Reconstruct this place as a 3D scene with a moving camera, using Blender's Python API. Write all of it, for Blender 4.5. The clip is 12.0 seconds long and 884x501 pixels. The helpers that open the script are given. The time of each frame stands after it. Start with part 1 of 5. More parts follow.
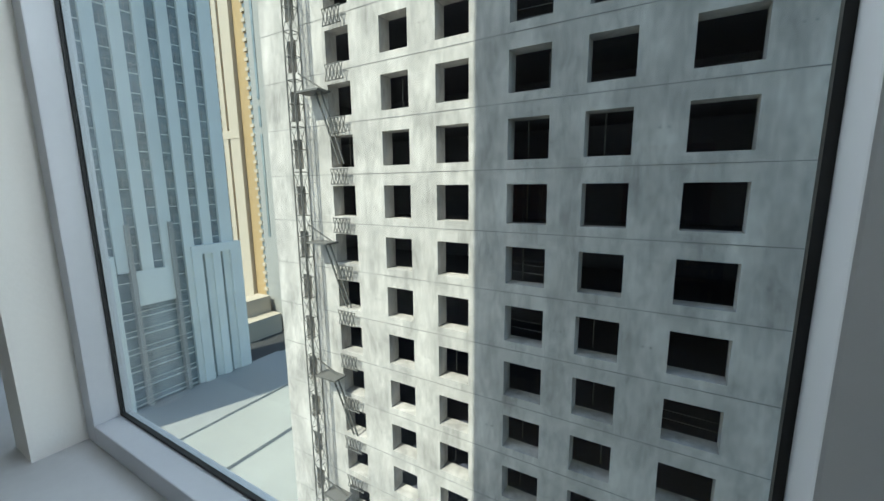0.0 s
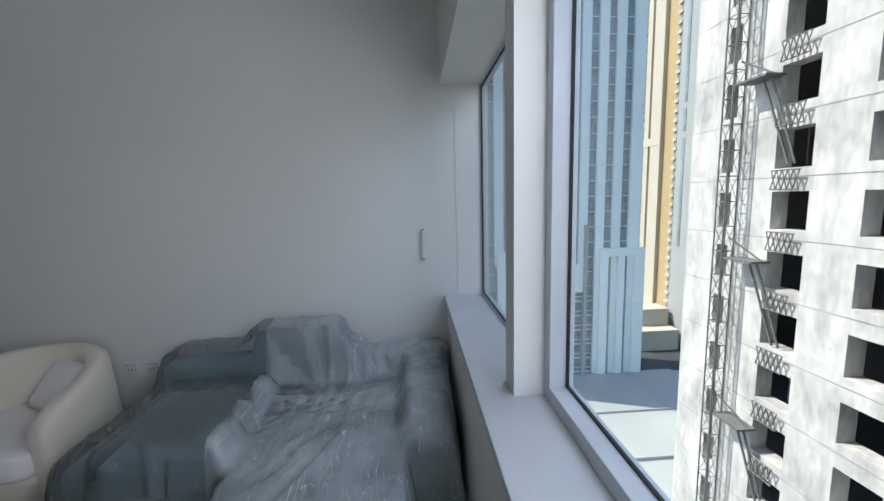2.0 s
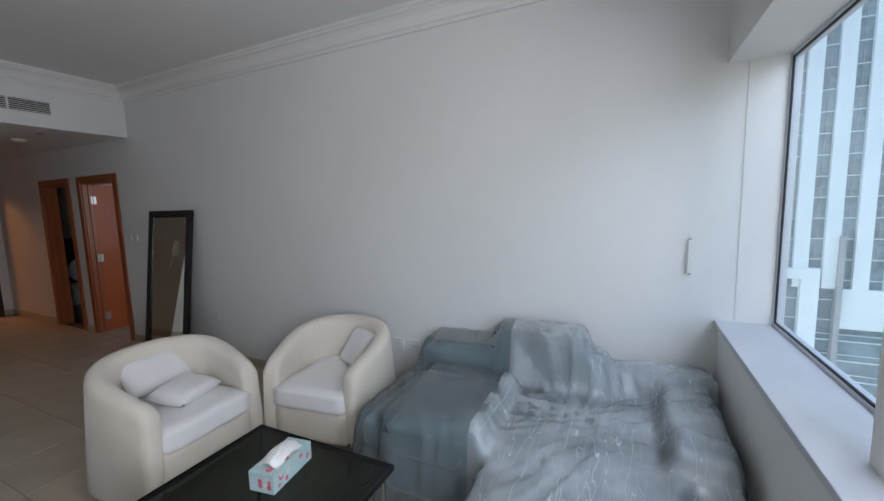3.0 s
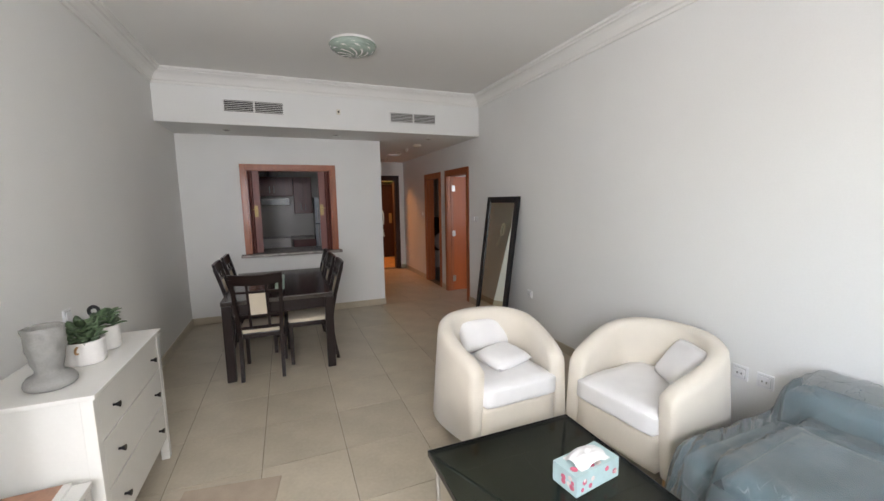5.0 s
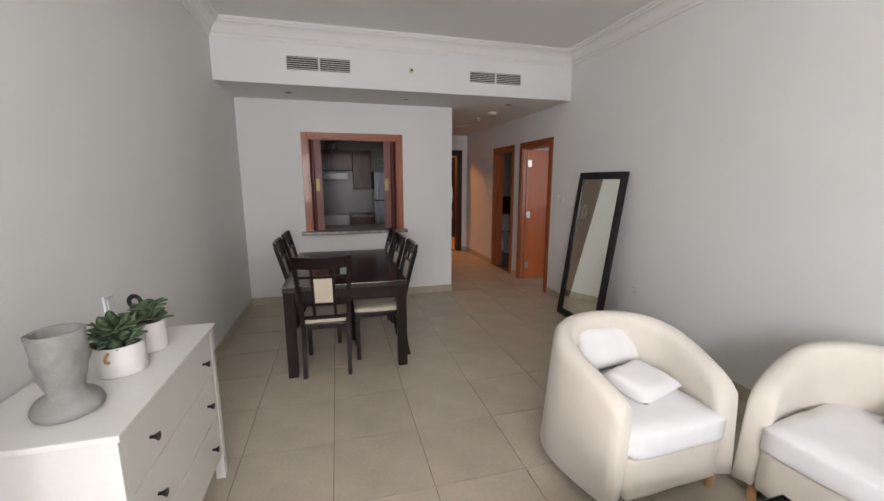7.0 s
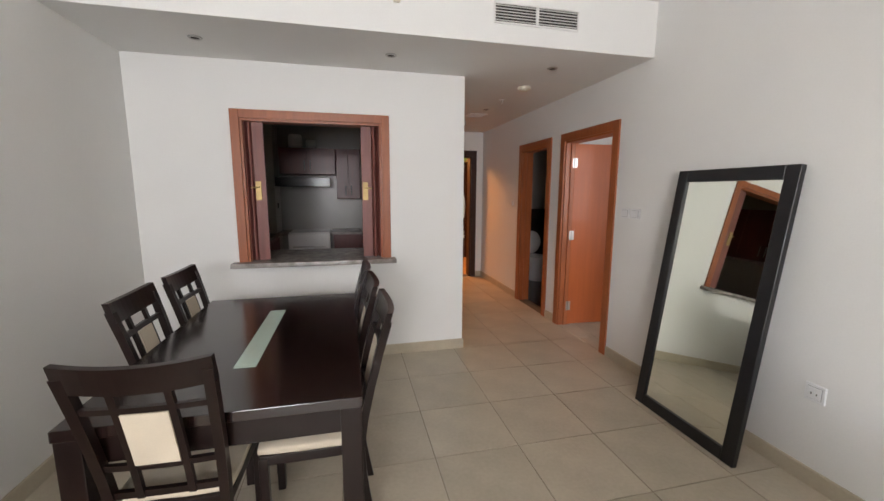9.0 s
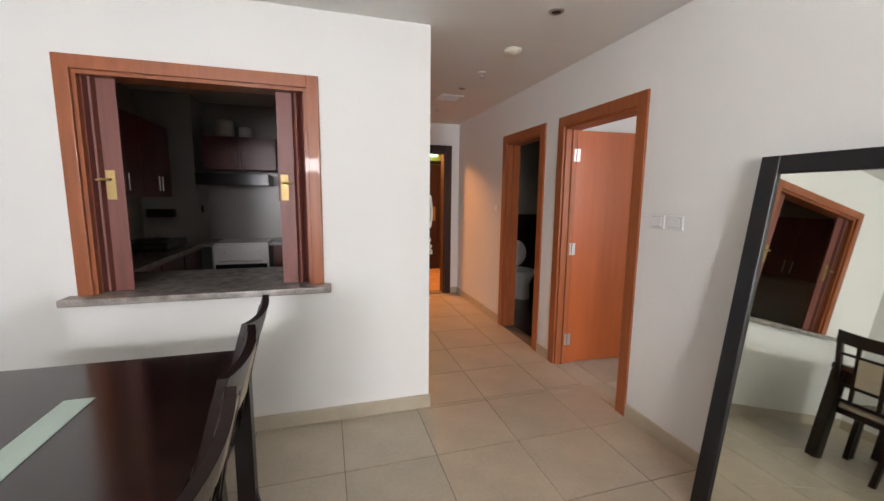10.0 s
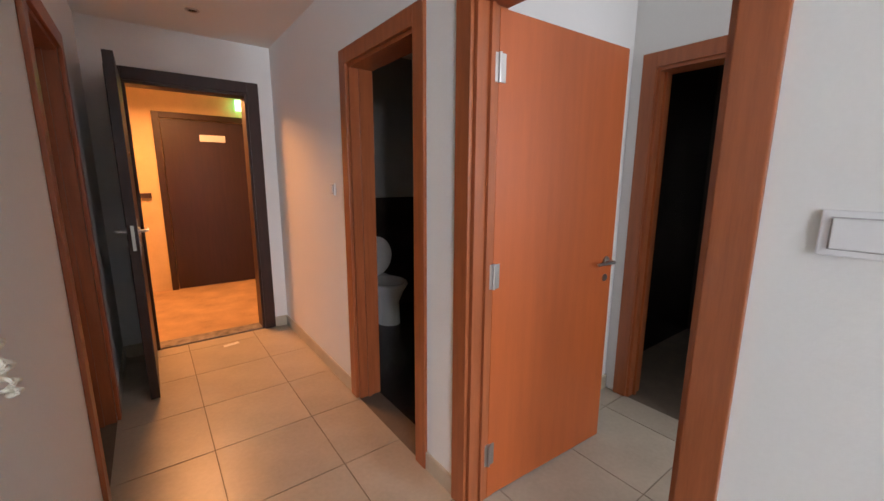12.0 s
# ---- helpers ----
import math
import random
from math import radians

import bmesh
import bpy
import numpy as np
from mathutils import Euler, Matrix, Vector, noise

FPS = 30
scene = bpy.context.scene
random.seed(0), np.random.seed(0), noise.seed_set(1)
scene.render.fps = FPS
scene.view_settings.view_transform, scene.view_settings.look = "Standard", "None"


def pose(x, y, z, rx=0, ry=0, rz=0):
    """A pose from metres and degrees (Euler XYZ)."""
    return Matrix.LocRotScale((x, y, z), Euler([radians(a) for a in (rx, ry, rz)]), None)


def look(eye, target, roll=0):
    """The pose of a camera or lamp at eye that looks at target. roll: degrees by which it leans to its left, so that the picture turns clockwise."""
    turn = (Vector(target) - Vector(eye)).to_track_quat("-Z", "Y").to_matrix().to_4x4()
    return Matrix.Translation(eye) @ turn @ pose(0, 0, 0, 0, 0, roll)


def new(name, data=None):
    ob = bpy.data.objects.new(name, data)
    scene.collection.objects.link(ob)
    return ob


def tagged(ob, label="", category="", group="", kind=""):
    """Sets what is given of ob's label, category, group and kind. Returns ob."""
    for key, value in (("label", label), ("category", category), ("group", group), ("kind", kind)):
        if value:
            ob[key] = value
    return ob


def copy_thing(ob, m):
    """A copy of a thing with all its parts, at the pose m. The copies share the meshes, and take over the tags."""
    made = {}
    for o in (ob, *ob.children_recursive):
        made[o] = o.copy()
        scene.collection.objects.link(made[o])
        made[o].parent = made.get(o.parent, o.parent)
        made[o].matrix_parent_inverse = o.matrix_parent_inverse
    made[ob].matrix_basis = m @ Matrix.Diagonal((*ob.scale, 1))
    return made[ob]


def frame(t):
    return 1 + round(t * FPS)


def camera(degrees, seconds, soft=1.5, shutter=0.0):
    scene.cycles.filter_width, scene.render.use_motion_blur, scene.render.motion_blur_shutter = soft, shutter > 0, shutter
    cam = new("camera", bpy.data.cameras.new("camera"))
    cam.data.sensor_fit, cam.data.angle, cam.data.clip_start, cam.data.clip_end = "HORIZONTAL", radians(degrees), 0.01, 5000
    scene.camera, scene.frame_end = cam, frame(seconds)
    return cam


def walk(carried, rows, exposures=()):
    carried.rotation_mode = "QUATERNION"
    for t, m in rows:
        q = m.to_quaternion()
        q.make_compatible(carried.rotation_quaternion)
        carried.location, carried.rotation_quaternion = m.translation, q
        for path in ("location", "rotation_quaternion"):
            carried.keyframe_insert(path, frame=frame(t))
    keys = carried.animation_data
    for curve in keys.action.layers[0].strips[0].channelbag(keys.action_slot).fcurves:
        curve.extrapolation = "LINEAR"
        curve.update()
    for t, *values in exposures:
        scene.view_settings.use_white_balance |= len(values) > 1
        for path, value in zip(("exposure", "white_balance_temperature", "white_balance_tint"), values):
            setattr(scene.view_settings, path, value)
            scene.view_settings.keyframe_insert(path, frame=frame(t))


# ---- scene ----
cam = camera(97.0, 12.0)
EXPOSURES = [(0, 0.80, 6480, 3), (1.5, 1.05, 6250, 12), (2.5, 1.38, 6230, 13), (3.3, 2.3, 6400, 15), (5.3, 3.02, 6950, 15), (6.5, 3.0, 6950, 17), (9.0, 3.66, 7100, 16), (10.0, 4.02, 7020, 16), (11.3, 3.98, 6900, 17), (12.0, 4.2, 6450, 15)]
PATH = [
    (0, (2.699, 6.484, 1.546), (1.688, 8.178, 1.213), -0.6),
    (0.3, (2.677, 6.513, 1.545), (1.431, 8.047, 1.238), -1.3),
    (0.5, (2.661, 6.539, 1.563), (1.281, 7.955, 1.263), -0.9),
    (0.6, (2.668, 6.538, 1.561), (1.225, 7.891, 1.268), -1.0),
    (1, (2.671, 6.536, 1.575), (1.004, 7.603, 1.29), -0.9),
    (1.5, (2.659, 6.5, 1.571), (0.781, 7.129, 1.29), -1.4),
    (2, (2.689, 6.373, 1.589), (0.712, 6.511, 1.326), -1.4),
    (2.2, (2.687, 6.295, 1.573), (0.703, 6.227, 1.335), -1.3),
    (2.5, (2.717, 6.228, 1.613), (0.773, 5.827, 1.371), -1.9),
    (3, (2.67, 6.105, 1.614), (0.877, 5.249, 1.384), -1.5),
    (3.3, (2.685, 6.068, 1.62), (1.046, 4.944, 1.4), -1.5),
    (3.7, (2.549, 5.958, 1.602), (1.198, 4.496, 1.407), -1.9),
    (5.3, (2.629, 5.903, 1.601), (2.001, 4.024, 1.324), -1.0),
    (5.5, (2.632, 5.878, 1.584), (2.06, 3.986, 1.279), -0.9),
    (6, (2.66, 5.665, 1.572), (2.107, 3.785, 1.220), -0.4),
    (6.5, (2.771, 5.418, 1.556), (2.205, 3.531, 1.214), -0.0),
    (7, (2.763, 5.185, 1.545), (2.256, 3.282, 1.193), 0.0),
    (7.2, (2.690, 5.045, 1.522), (2.227, 3.131, 1.171), -0.2),
    (8.8, (2.314, 3.66, 1.482), (1.868, 1.735, 1.174), 0.3),
    (9, (2.266, 3.472, 1.488), (1.811, 1.547, 1.192), 0.2),
    (9.5, (2.16, 2.952, 1.473), (1.621, 1.047, 1.192), 0.5),
    (10, (1.892, 2.478, 1.446), (1.329, 0.578, 1.176), 0.6),
    (10.5, (1.707, 2.011, 1.428), (1.073, 0.136, 1.144), 0.7),
    (11, (1.461, 1.551, 1.415), (0.724, -0.282, 1.104), 1.2),
    (11.5, (1.187, 1.137, 1.43), (0.349, -0.646, 1.086), 0.7),
    (11.7, (1.092, 0.965, 1.406), (0.145, -0.761, 1.052), 0.7),
    (12, (0.963, 0.716, 1.408), (-0.213, -0.86, 1.041), 0.3),
]
walk(cam, [(t, look(eye, target, roll)) for t, eye, target, roll in PATH], EXPOSURES)

# ---- world and light ----
world = bpy.data.worlds.new("world")
scene.world = world
world.use_nodes = True
sky = world.node_tree.nodes.new("ShaderNodeTexSky")
sky.sky_type, sky.sun_disc = "NISHITA", False
SUN_ELEV, SUN_AZ = 52.0, 20.0  # sun comes from -y, turned towards -x
sun_way = Vector((math.sin(radians(SUN_AZ)) * math.cos(radians(SUN_ELEV)), math.cos(radians(SUN_AZ)) * math.cos(radians(SUN_ELEV)), -math.sin(radians(SUN_ELEV))))
sky.sun_elevation, sky.sun_rotation = radians(SUN_ELEV), radians(180 + SUN_AZ)
world.node_tree.links.new(sky.outputs[0], world.node_tree.nodes["Background"].inputs[0])
world.node_tree.nodes["Background"].inputs[1].default_value = 0.15
sun = new("sun", bpy.data.lights.new("sun", "SUN"))
sun.data.energy, sun.data.angle, sun.data.color = 3.3, radians(0.5), (1.0, 0.95, 0.87)
sun.matrix_world = look((0, 0, 80), Vector((0, 0, 80)) + sun_way)


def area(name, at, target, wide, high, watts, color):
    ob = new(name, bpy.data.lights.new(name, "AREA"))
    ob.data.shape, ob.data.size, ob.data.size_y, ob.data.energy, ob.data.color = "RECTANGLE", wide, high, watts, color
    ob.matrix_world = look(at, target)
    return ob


# added area lamps that boost the sky light through the three windows
area("window_fill_light", (0.70, 7.75, 2.95), (0.9, 6.0, 0.9), 1.3, 1.0, 5.5, (0.80, 0.88, 1.0))
area("window_fill_light", (2.10, 7.75, 2.95), (2.1, 6.0, 0.9), 1.2, 1.0, 5, (0.80, 0.88, 1.0))
area("window_fill_light", (3.375, 6.95, 1.63), (1.2, 2.5, 1.35), 0.78, 1.3, 9.8, (0.86, 0.91, 1.0))
area("window_fill_light", (2.38, 6.94, 2.13), (2.5, 3.5, 1.75), 0.80, 0.28, 5.0, (0.92, 0.95, 1.0))
# added lamp for warm bounce from sunlit facades and roofs below, up through windows
area("facade_bounce_fill", (4.1, 8.1, 0.9), (0.0, 4.9, 2.7), 1.6, 2.2, 6.5, (1.0, 0.88, 0.74))
area("lobby_light", (0.9, -4.1, 2.40), (0.7, -3.6, 0.0), 0.8, 0.5, 5.4, (1.0, 0.41, 0.13))


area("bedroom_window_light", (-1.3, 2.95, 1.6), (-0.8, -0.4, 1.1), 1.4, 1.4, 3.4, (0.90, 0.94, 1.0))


# ---- helpers for shapes ----
def box(bm, x0, x1, y0, y1, z0, z1):
    v = [bm.verts.new((x, y, z)) for z in (z0, z1) for x, y in ((x0, y0), (x1, y0), (x1, y1), (x0, y1))]
    for f in ((3, 2, 1, 0), (4, 5, 6, 7), (0, 1, 5, 4), (1, 2, 6, 5), (2, 3, 7, 6), (3, 0, 4, 7)):
        bm.faces.new([v[n] for n in f])
    return v


def boxes(*some):
    bm = bmesh.new()
    for b in some:
        box(bm, *b)
    return bm


def bevelled(bm, w=0.004, n=2):
    bmesh.ops.bevel(bm, geom=bm.edges[:] + bm.verts[:], offset=w, segments=n, profile=0.6, affect="EDGES")
    return bm


def cyl(bm, a, b, r0, r1=None, n=16, caps=True):
    a, b = Vector(a), Vector(b)
    r1 = r0 if r1 is None else r1
    turn = (b - a).to_track_quat("Z", "Y").to_matrix()
    rings = []
    for p, r in ((a, r0), (b, r1)):
        rings.append([bm.verts.new(p + turn @ Vector((r * math.cos(2 * math.pi * k / n), r * math.sin(2 * math.pi * k / n), 0))) for k in range(n)])
    for k in range(n):
        bm.faces.new((rings[0][k], rings[0][(k + 1) % n], rings[1][(k + 1) % n], rings[1][k]))
    if caps:
        bm.faces.new(rings[0][::-1])
        bm.faces.new(rings[1])


def lathe(bm, profile, n=24, at=(0, 0, 0)):
    """Turns (radius, height) pairs round the z axis."""
    c = Vector(at)
    rings = [[bm.verts.new(c + Vector((r * math.cos(2 * math.pi * k / n), r * math.sin(2 * math.pi * k / n), z))) for k in range(n)] for r, z in profile]
    for a, b in zip(rings, rings[1:]):
        for k in range(n):
            bm.faces.new((a[k], a[(k + 1) % n], b[(k + 1) % n], b[k]))
    return rings


def tube(pts, r, n=8):
    """One closed tube along a line of points."""
    bm = bmesh.new()
    rows = []
    for i, p in enumerate(pts):
        d = (pts[min(len(pts) - 1, i + 1)] - pts[max(0, i - 1)]).normalized()
        side = d.cross(Vector((0.3, 0.2, 1))).normalized()
        up = d.cross(side)
        rows.append([bm.verts.new(p + side * r * math.cos(2 * math.pi * k / n) + up * r * math.sin(2 * math.pi * k / n)) for k in range(n)])
    for a, b in zip(rows, rows[1:]):
        for k in range(n):
            bm.faces.new((a[k], a[(k + 1) % n], b[(k + 1) % n], b[k]))
    bm.faces.new(rows[0])
    bm.faces.new(rows[-1])
    return bm


def part(name, bm, material, parent=None, label="", smooth=False, kind=""):
    me = bpy.data.meshes.new(name)
    bmesh.ops.recalc_face_normals(bm, faces=bm.faces[:]) if len(bm.faces) < 60000 else None
    if smooth:
        for f in bm.faces:
            f.smooth = True
    bm.to_mesh(me)
    bm.free()
    me.materials.append(material)
    ob = new(name, me)
    ob.parent = parent
    return tagged(ob, label, kind=kind)


def thing(name, at, label, category, group="", rz=0.0, kind=""):
    ob = new(name)
    ob.empty_display_size = 0.1
    ob.matrix_world = pose(*at, 0, 0, rz)
    return tagged(ob, label, category, group, kind)


def structure(name, bm, material, label="", parent=None):
    return part(name, bm, material, parent, label, kind="structure")


# ---- materials ----
def material(name, color, rough=0.6, metal=0.0, vary=0.06, scale=3.0, grain=60.0, bump=0.0, coat=0.0, random_shift=0.0, stretch=(1, 1, 1), dark=None, spec=0.5, sheen=0.0):
    """Two scales of colour change, a fine relief and a gloss that varies."""
    m = bpy.data.materials.new(name)
    m.use_nodes = True
    t = m.node_tree
    b = t.nodes["Principled BSDF"]
    co = t.nodes.new("ShaderNodeTexCoord")
    mp = t.nodes.new("ShaderNodeMapping")
    mp.inputs["Scale"].default_value = stretch
    t.links.new(co.outputs["Object"], mp.inputs["Vector"])
    n1, n2 = t.nodes.new("ShaderNodeTexNoise"), t.nodes.new("ShaderNodeTexNoise")
    n1.inputs["Scale"].default_value, n1.inputs["Detail"].default_value = scale, 4
    n2.inputs["Scale"].default_value, n2.inputs["Detail"].default_value = grain, 3
    for n in (n1, n2):
        t.links.new(mp.outputs[0], n.inputs["Vector"])
    mix = t.nodes.new("ShaderNodeMix")
    mix.data_type = "RGBA"
    lo = dark or tuple(c * (1 - 2 * vary) for c in color)
    hi = tuple(min(1, c * (1 + vary)) for c in color)
    mix.inputs[6].default_value, mix.inputs[7].default_value = (*lo, 1), (*hi, 1)
    blend = t.nodes.new("ShaderNodeMath")
    blend.operation = "MULTIPLY_ADD"
    t.links.new(n1.outputs[0], blend.inputs[0])
    blend.inputs[1].default_value = 1.3
    half = t.nodes.new("ShaderNodeMath")
    half.operation = "MULTIPLY_ADD"
    t.links.new(n2.outputs[0], half.inputs[0])
    half.inputs[1].default_value, half.inputs[2].default_value = 0.6, -0.45
    t.links.new(half.outputs[0], blend.inputs[2])
    t.links.new(blend.outputs[0], mix.inputs[0])
    out = mix.outputs[2]
    if random_shift:
        info = t.nodes.new("ShaderNodeObjectInfo")
        hsv = t.nodes.new("ShaderNodeHueSaturation")
        mr = t.nodes.new("ShaderNodeMapRange")
        mr.inputs[3].default_value, mr.inputs[4].default_value = 1 - random_shift, 1 + random_shift
        t.links.new(info.outputs["Random"], mr.inputs[0])
        t.links.new(mr.outputs[0], hsv.inputs["Value"])
        t.links.new(out, hsv.inputs["Color"])
        out = hsv.outputs[0]
    t.links.new(out, b.inputs["Base Color"])
    rr = t.nodes.new("ShaderNodeMapRange")
    rr.inputs[3].default_value, rr.inputs[4].default_value = max(0.02, rough * 0.85), min(1, rough * 1.15)
    t.links.new(n1.outputs[0], rr.inputs[0])
    if rough >= 0.5:
        t.links.new(rr.outputs[0], b.inputs["Roughness"])
    else:
        b.inputs["Roughness"].default_value = rough
    b.inputs["Metallic"].default_value, b.inputs["Coat Weight"].default_value = metal, coat
    b.inputs["Specular IOR Level"].default_value, b.inputs["Sheen Weight"].default_value = spec, sheen
    if bump:
        bp = t.nodes.new("ShaderNodeBump")
        bp.inputs["Strength"].default_value, bp.inputs["Distance"].default_value = 0.5, bump
        t.links.new(n2.outputs[0], bp.inputs["Height"])
        t.links.new(bp.outputs[0], b.inputs["Normal"])
    return m


def glass(name, tint=(0.93, 0.97, 0.96), rough=0.0):
    m = bpy.data.materials.new(name)
    m.use_nodes = True
    t = m.node_tree
    t.nodes.remove(t.nodes["Principled BSDF"])
    tr, gl, mx, lw, pw, ma = (t.nodes.new(k) for k in ("ShaderNodeBsdfTransparent", "ShaderNodeBsdfGlossy", "ShaderNodeMixShader", "ShaderNodeLayerWeight", "ShaderNodeMath", "ShaderNodeMath"))
    tr.inputs[0].default_value, gl.inputs["Roughness"].default_value = (*tint, 1), rough
    lw.inputs[0].default_value = 0.5
    pw.operation, ma.operation = "POWER", "MULTIPLY_ADD"
    pw.inputs[1].default_value, ma.inputs[1].default_value, ma.inputs[2].default_value = 5.0, 0.85, 0.03
    t.links.new(lw.outputs["Facing"], pw.inputs[0])
    t.links.new(pw.outputs[0], ma.inputs[0])
    t.links.new(ma.outputs[0], mx.inputs[0])
    t.links.new(tr.outputs[0], mx.inputs[1])
    t.links.new(gl.outputs[0], mx.inputs[2])
    t.links.new(mx.outputs[0], t.nodes["Material Output"].inputs[0])
    return m


WALL = material("painted_plaster", (0.78, 0.78, 0.76), 0.75, vary=0.025, scale=1.2, grain=90, bump=0.0012)
CEIL = material("ceiling_paint", (0.80, 0.79, 0.76), 0.85, vary=0.02, scale=0.8, grain=120, bump=0.0006)
SILLP = material("sill_paint", (0.56, 0.58, 0.61), 0.45, vary=0.05, scale=5, grain=50, bump=0.0006)
TILE = material("floor_tile", (0.48, 0.42, 0.325), 0.34, vary=0.11, scale=4, grain=45, random_shift=0.05)
GROUT = material("grout", (0.17, 0.135, 0.10), 0.9, vary=0.15, scale=9, grain=80)
SKIRT = material("skirting_tile", (0.48, 0.42, 0.32), 0.3, vary=0.07, scale=6, grain=50)
TRIMWOOD = material("cherry_veneer", (0.35, 0.098, 0.032), 0.38, vary=0.16, scale=3, grain=22, stretch=(14, 14, 1), coat=0.15)
DOORWOOD = material("door_veneer", (0.42, 0.095, 0.020), 0.42, vary=0.08, scale=2.5, grain=18, stretch=(10, 10, 0.8), coat=0.1)
FOLDWOOD = material("folding_panel_vinyl", (0.20, 0.062, 0.048), 0.45, vary=0.15, scale=3, grain=25, stretch=(14, 14, 1))
TABLETOP = material("polished_dark_wood", (0.016, 0.007, 0.006), 0.17, vary=0.2, scale=3, grain=30, stretch=(2, 9, 2), spec=0.75)
DARKWOOD = material("dark_stained_wood", (0.013, 0.006, 0.005), 0.30, vary=0.25, scale=3, grain=30, stretch=(2, 9, 2), spec=0.35)
ENTRYWOOD = material("dark_door_wood", (0.030, 0.010, 0.006), 0.42, vary=0.25, scale=3, grain=24, stretch=(12, 12, 1))
BLACKFRAME = material("black_mirror_frame", (0.008, 0.008, 0.010), 0.38, vary=0.3, scale=6, grain=40)
WHITELAC = material("white_lacquer", (0.74, 0.73, 0.69), 0.16, vary=0.03, scale=3, grain=60)
CREAM = material("cream_cotton", (0.76, 0.70, 0.60), 0.92, vary=0.05, scale=5, grain=220, bump=0.002, sheen=0.3)
WHITECLOTH = material("white_cotton", (0.82, 0.81, 0.80), 0.9, vary=0.04, scale=8, grain=220, bump=0.002, sheen=0.2)
SEATCLOTH = material("beige_seat_fabric", (0.62, 0.54, 0.42), 0.9, vary=0.07, scale=8, grain=260, bump=0.001)
SOFABLUE = material("grey_blue_fabric", (0.125, 0.215, 0.25), 0.85, vary=0.12, scale=5, grain=150, bump=0.002, sheen=0.3)
LEGWOOD = material("light_leg_wood", (0.48, 0.27, 0.12), 0.45, vary=0.12, scale=6, grain=40, stretch=(6, 6, 1))
CHROME = material("chrome", (0.75, 0.75, 0.76), 0.12, metal=1.0, vary=0.03)
STEEL = material("brushed_steel", (0.55, 0.54, 0.52), 0.32, metal=1.0, vary=0.08)
BRASS = material("brass", (0.42, 0.30, 0.14), 0.5, metal=1.0, vary=0.08)
PLASTIC = material("white_plastic", (0.76, 0.75, 0.73), 0.35, vary=0.02, scale=8)
AGED = material("aged_plastic", (0.72, 0.68, 0.56), 0.35, vary=0.04, scale=8)
BLACKPL = material("black_plastic", (0.012, 0.012, 0.014), 0.22, vary=0.2, scale=5)
SCREEN = material("screen_glass", (0.006, 0.007, 0.010), 0.06, vary=0.1, scale=2)

FROST = material("frosted_glass_strip", (0.50, 0.66, 0.58), 0.12, vary=0.04, scale=5)
GRANITE = material("grey_granite", (0.32, 0.29, 0.27), 0.25, vary=0.35, scale=14, grain=130)
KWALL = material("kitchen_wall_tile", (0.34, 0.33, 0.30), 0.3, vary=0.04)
FRIDGE = material("grey_steel_door", (0.30, 0.33, 0.36), 0.35, metal=0.6, vary=0.05)
KCAB = material("kitchen_cabinet_wood", (0.12, 0.020, 0.016), 0.35, vary=0.18, scale=3, grain=25, stretch=(10, 10, 1))
DARKTILE = material("dark_bath_tile", (0.035, 0.028, 0.025), 0.25, vary=0.25, scale=5)
CERAMIC = material("white_ceramic", (0.78, 0.78, 0.76), 0.12, vary=0.02)
PORC = material("white_pot_glaze", (0.80, 0.78, 0.75), 0.3, vary=0.04, scale=10)
CONC_BUST = material("grey_cast_stone", (0.27, 0.265, 0.25), 0.8, vary=0.12, scale=14, grain=120, bump=0.002)
LEAF = material("succulent_leaf", (0.10, 0.16, 0.08), 0.5, vary=0.3, scale=20, grain=90, dark=(0.018, 0.040, 0.018), random_shift=0.35)
SOIL = material("soil", (0.05, 0.035, 0.025), 0.95, vary=0.3, scale=30)
MIRROR = material("mirror_silver", (0.84, 0.87, 0.78), 0.02, metal=1.0, vary=0.0)
GASKET = material("black_gasket", (0.012, 0.014, 0.016), 0.6, vary=0.2)
ALU = material("white_window_aluminium", (0.56, 0.59, 0.64), 0.35, vary=0.03, scale=4)
GRILLE = material("dark_vent", (0.05, 0.045, 0.04), 0.8, vary=0.2)
CARPET = material("pale_rug", (0.42, 0.34, 0.26), 0.95, vary=0.1, scale=9, grain=240, bump=0.004)
LOBBYWALL = material("lobby_wallpaper", (0.62, 0.45, 0.24), 0.6, vary=0.08, scale=6, grain=60)
LOBBYFLOOR = material("lobby_carpet", (0.42, 0.27, 0.14), 0.9, vary=0.25, scale=4, grain=90)
PANE = glass("window_glass")
BLACKGLASS = glass("smoked_table_glass", (0.34, 0.38, 0.37), 0.04)
# outside
RAWCONC = material("raw_concrete", (0.62, 0.58, 0.54), 0.88, vary=0.33, scale=0.7, grain=3.5, bump=0.01, stretch=(1, 1, 0.4))
JOINT = material("concrete_joint", (0.30, 0.29, 0.28), 0.9, vary=0.4, scale=0.6, grain=5)
# shade inside the tower's openings is put into this dark bluish tone
RAWSHADE = material("raw_concrete_shade", (0.075, 0.08, 0.115), 0.9, vary=0.15, scale=0.5, grain=4)
RENDERW = material("white_cladding", (0.76, 0.80, 0.77), 0.6, vary=0.05, scale=0.2, grain=2)
TOWERGLASS = material("blue_tower_glass", (0.24, 0.30, 0.32), 0.15, vary=0.3, scale=0.3, grain=1.2)
OCHRE = material("ochre_render", (0.47, 0.33, 0.16), 0.8, vary=0.06, scale=0.1, grain=1.5)
CREAMR = material("cream_render", (0.53, 0.46, 0.36), 0.8, vary=0.05, scale=0.1, grain=1.5)
